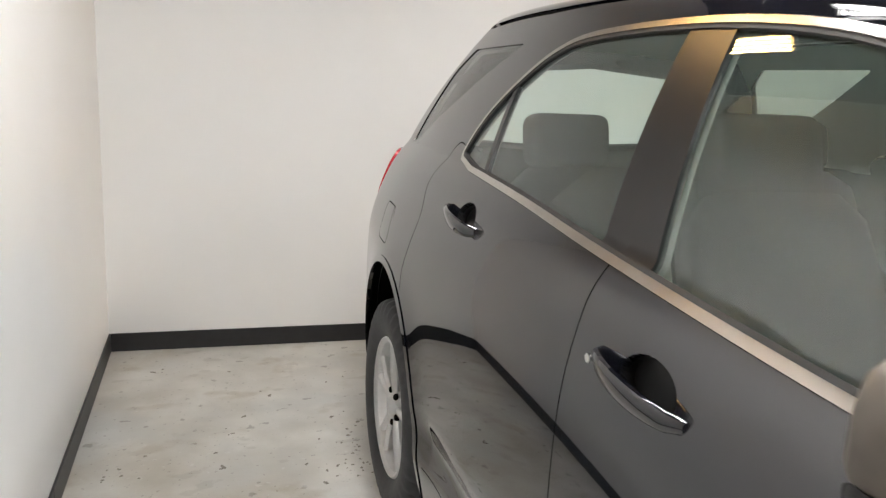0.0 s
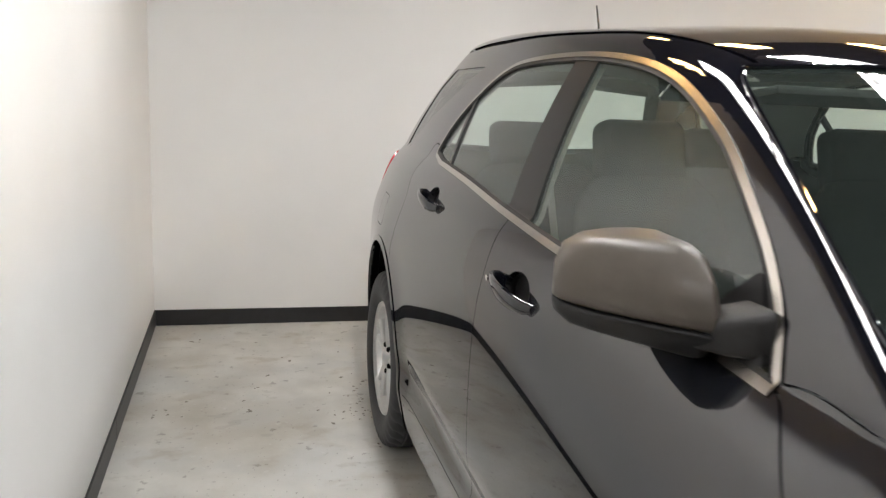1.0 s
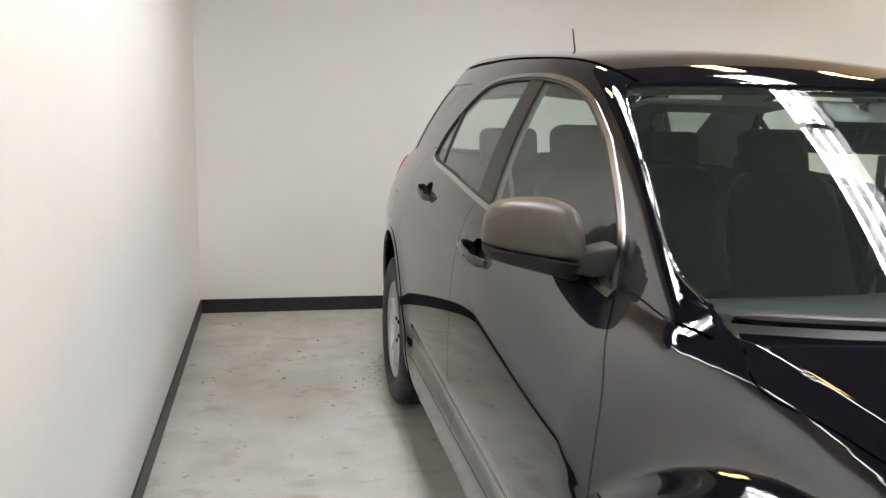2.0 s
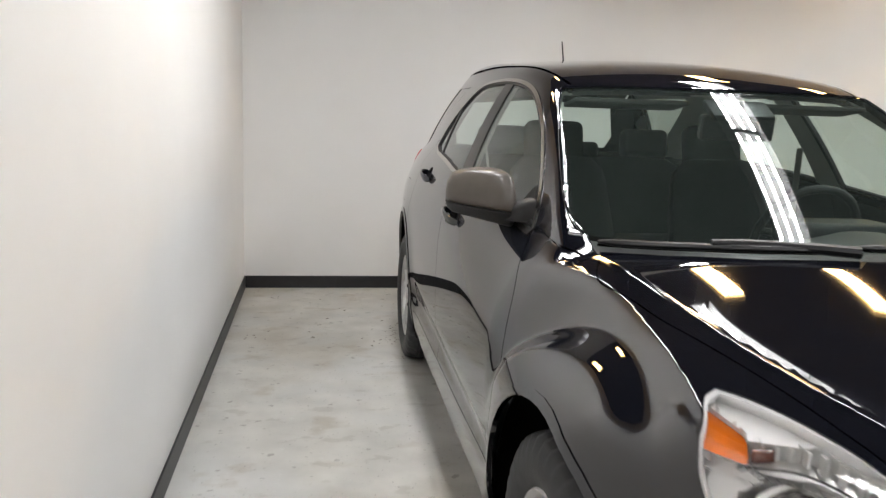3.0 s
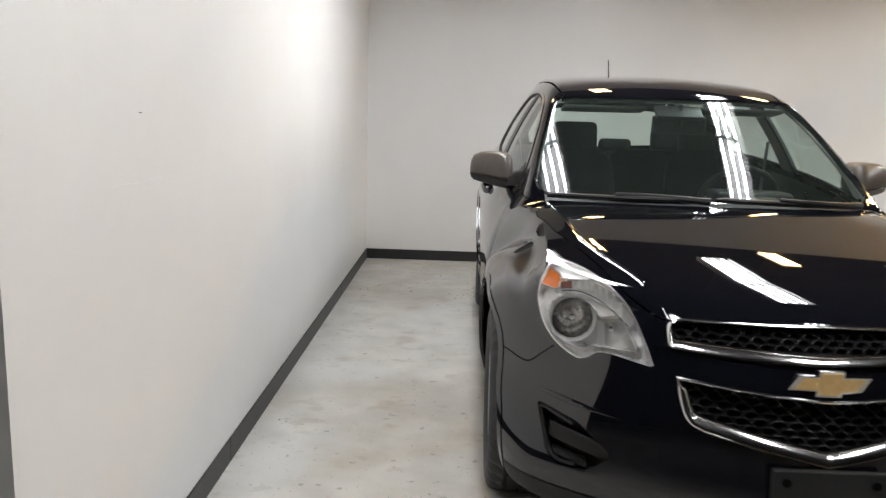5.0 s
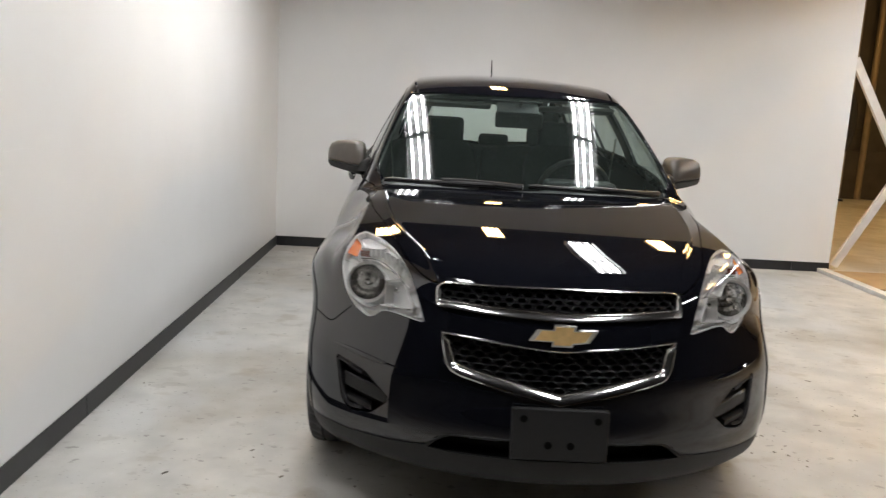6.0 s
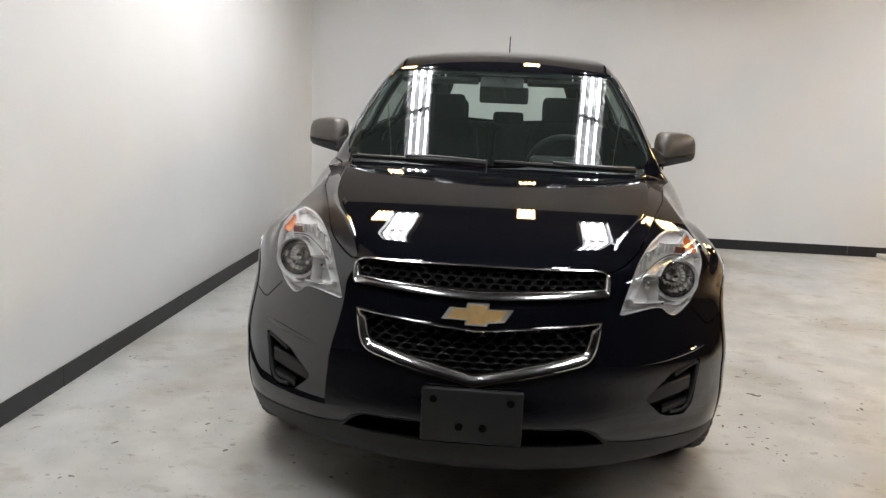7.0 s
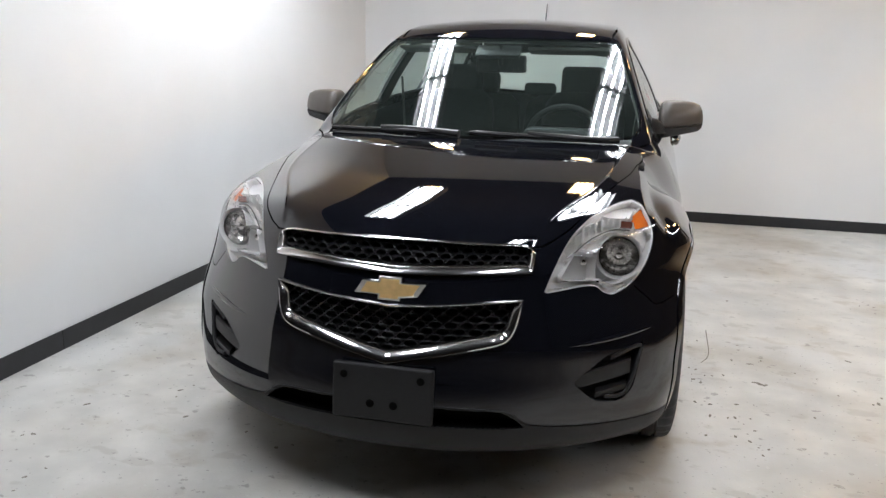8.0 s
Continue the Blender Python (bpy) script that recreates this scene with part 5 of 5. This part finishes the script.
# ---- what shows past the end of the back wall ----
def timber(name, a, b, w, d, parent=None, label=""):
    """A sawn board from a to b, w wide and d deep along y."""
    a, b = Vector(a), Vector(b)
    n = (b - a).normalized()
    side = n.cross(Vector((0, 1, 0)))
    side = side.normalized() if side.length > 0.1 else Vector((1, 0, 0))
    t = side.cross(n).normalized()
    rings = [[p + side * w / 2 * i + t * d / 2 * j for i, j in ((-1, -1), (1, -1), (1, 1), (-1, 1))] for p in (a, b)]
    bm = loft_bm(rings)
    bmesh.ops.bevel(bm, geom=bm.edges[:], offset=0.003, segments=1, affect="EDGES")
    return part(name, bm, M_WOOD, parent, label, smooth=False)


brace = tagged(new("wall_brace"), "white painted timber cross brace beside the partition", "brace")
brace.location = (0.02, -0.15, 0)
timber("diagonal", (3.70, 4.84, 2.14), (4.94, 4.84, 0.02), 0.085, 0.038, brace)
timber("diagonal", (3.79, 4.885, 0.045), (4.94, 4.885, 2.12), 0.085, 0.038, brace)
skid = part("floor_skid", box_bm(3.58, 3.68, 3.30, 4.605, 0.0, 0.04, 0.004), M_WOOD, None, smooth=False)
tagged(skid, "flat pale timber skid lying on the floor", "timber")
M_PLY = mat("warm_plywood", (0.42, 0.29, 0.15), 0.6, vary=0.2, scale=6, bump=0.1)
ply = part("plywood_sheet", box_bm(3.72, 5.4, 3.75, 4.60, 0.0, 0.018, 0.002), M_PLY, None, smooth=False)
tagged(ply, "tan plywood sheet lying on the concrete", "plywood")
M_POST = mat("hall_post_paint", (0.26, 0.21, 0.14), 0.6, vary=0.2, scale=5, bump=0.1)
for x in (8.55, 9.0, 10.2):
    setting(part("pipe", tube_bm([(x, 13.85, 0), (x, 13.85, 6.5)], 0.07, 12), M_POST, None), "brown painted steel pipe on the hall wall", "pipe")
setting(part("wall_plinth", box_bm(2.0, 15.8, 13.86, 14.0, 0, 1.05, 0.01), M_HALL, None, smooth=False), "brown lower wall panel of the hall", "wall panel")
coil = tagged(new("cable_coil"), "black cable coil hung on a dark upright stand", "cable coil")
coil.location = (8.05, 13.3, 0)
part("post", tube_bm([(0, 0, 0), (0, 0, 2.3)], 0.05, 10), M_TRIM, coil)
part("foot", box_bm(-0.25, 0.25, -0.2, 0.2, 0, 0.04, 0.01), M_TRIM, coil)
for k in range(5):
    pts = [(0.02 * k - 0.04 + (0.17 + 0.012 * k) * math.cos(q), -0.12 - 0.03 * k, 1.65 + (0.55 + 0.02 * k) * math.sin(q)) for q in np.linspace(0, math.tau, 28, endpoint=False)]
    part("loop", tube_bm(pts, 0.035, 8, closed=True, up=(0, 1, 0)), M_TYRE, coil)
part("loose_end", tube_bm([(-0.1, -0.15, 1.1), (-0.15, -0.2, 0.7), (0.05, -0.2, 0.45), (-0.35, -0.25, 0.15), (-0.6, -0.3, 0.03)], 0.02, 8), M_TYRE, coil)


# ---- marks on the left wall ----
M_SCUFF = mat("bare_plaster_scuff", (0.86, 0.86, 0.85), 0.7, vary=0.1, scale=60)
M_NICK = mat("grey_nick", (0.22, 0.21, 0.20), 0.7, vary=0.2, scale=60)
pts = [(WALL_X + 0.0004, -0.88 + 0.045 * k, 1.196 + 0.003 * math.sin(k * 1.3)) for k in range(14)]
leant(tagged(part("wall_scratch", tube_bm(pts, [0.0005] + [0.0014 - 0.00008 * k for k in range(12)] + [0.0004], 6), M_SCUFF, None), "thin pale scratch along the white wall", "scratch", kind="structure"))
leant(tagged(part("wall_nick", tube_bm([(WALL_X + 0.0005, -0.698, 1.388), (WALL_X + 0.0005, -0.678, 1.387)], 0.0014, 6), M_NICK, None), "small grey nick in the wall paint", "nick", kind="structure"))


# ---- chips, crumbs and smears on the floor ----
CHIPS = [(-1.71, 4.27), (-1.36, 4.22), (-1.19, 3.89), (-1.31, 3.68), (-0.95, 3.61), (-1.36, 3.52), (-1.68, 3.38), (-1.76, 3.29), (-1.75, 3.24), (-1.81, 3.22), (-1.4, 3.24), (-0.92, 4.01), (-0.99, 3.17), (-1.05, 3.05), (-0.91, 3.42), (-0.85, 3.54),
         (1.07, 0.3), (1.16, 0.19), (1.04, 0.7), (-1.42, -0.71), (-1.4, -0.43), (-1.12, -0.2), (-0.51, -0.56), (1.94, 3.57), (2.15, 2.13), (1.81, 0.58), (1.48, 0.28), (1.03, -0.01),
         (1.22, 0.88), (1.3, 0.85), (1.36, 0.91), (1.16, 0.66), (1.05, 0.54), (1.02, 0.57), (1.01, 0.31), (1.06, 0.18), (1.18, 0.33), (1.13, 0.18), (1.14, 0.01), (1.19, -0.02), (1.25, -0.07), (1.31, 1.95), (2.17, 2.08), (1.78, 1.03), (1.78, 0.51), (-1.78, 0.5), (-1.4, -0.43), (-1.41, -0.71), (-0.96, -0.42), (-1.22, -0.98)]
M_CHIP = mat("dark_floor_chip", (0.25, 0.23, 0.19), 0.8, vary=0.5, scale=120)
rng = random.Random(5)


def flake(bm, x, y, r, long=1.6, z=0.0015, turn=None):
    t = rng.uniform(0, math.pi) if turn is None else turn
    ring = []
    for k in range(11):
        q = k * math.tau / 11
        d = r * rng.uniform(0.55, 1.15)
        u, v = d * math.cos(q) * long, d * math.sin(q)
        ring.append((x + u * math.cos(t) - v * math.sin(t), y + u * math.sin(t) + v * math.cos(t)))
    top = [bm.verts.new((px, py, z)) for px, py in ring]
    low = [bm.verts.new((x + (px - x) * 1.08, y + (py - y) * 1.08, 0.0002)) for px, py in ring]
    bm.faces.new(top)
    for k in range(11):
        bm.faces.new((low[k], low[(k + 1) % 11], top[(k + 1) % 11], top[k]))


bm = bmesh.new()
for x, y in CHIPS:
    flake(bm, x, y, rng.uniform(0.004, 0.008), rng.uniform(1.3, 2.6))
    for _ in range(rng.randint(0, 2)):
        flake(bm, x + rng.gauss(0, 0.07), y + rng.gauss(0, 0.07), rng.uniform(0.002, 0.006))
for _ in range(34):
    flake(bm, -0.90 + rng.gauss(0, 0.05), 3.15 + rng.gauss(0, 0.17), rng.uniform(0.002, 0.005))
for _ in range(16):
    flake(bm, rng.uniform(1.0, 2.4), rng.uniform(-1.2, 1.2), rng.uniform(0.002, 0.004), 2.2)
for dx, dy, r in ((0, 0, 0.012), (0.022, -0.012, 0.009), (-0.020, 0.010, 0.007)):
    flake(bm, 1.31 + dx, 0.60 + dy, r, 1.7)
tagged(part("floor_chips", bm, M_CHIP, None, smooth=False), "dark chips and crumbs strewn on the concrete", "debris", kind="stuff")

# dark curved scuff beside the front wheel
tagged(part("floor_scuff", tube_bm([(x, y, 0.0006) for x, y in curve([(1.135, 1.32), (1.128, 1.129), (1.122, 0.979), (1.105, 0.876), (1.073, 0.803)], 5)], 0.0026, 6, squash=0.3), M_CHIP, None), "thin dark curved scuff on the concrete", "scuff", kind="structure")
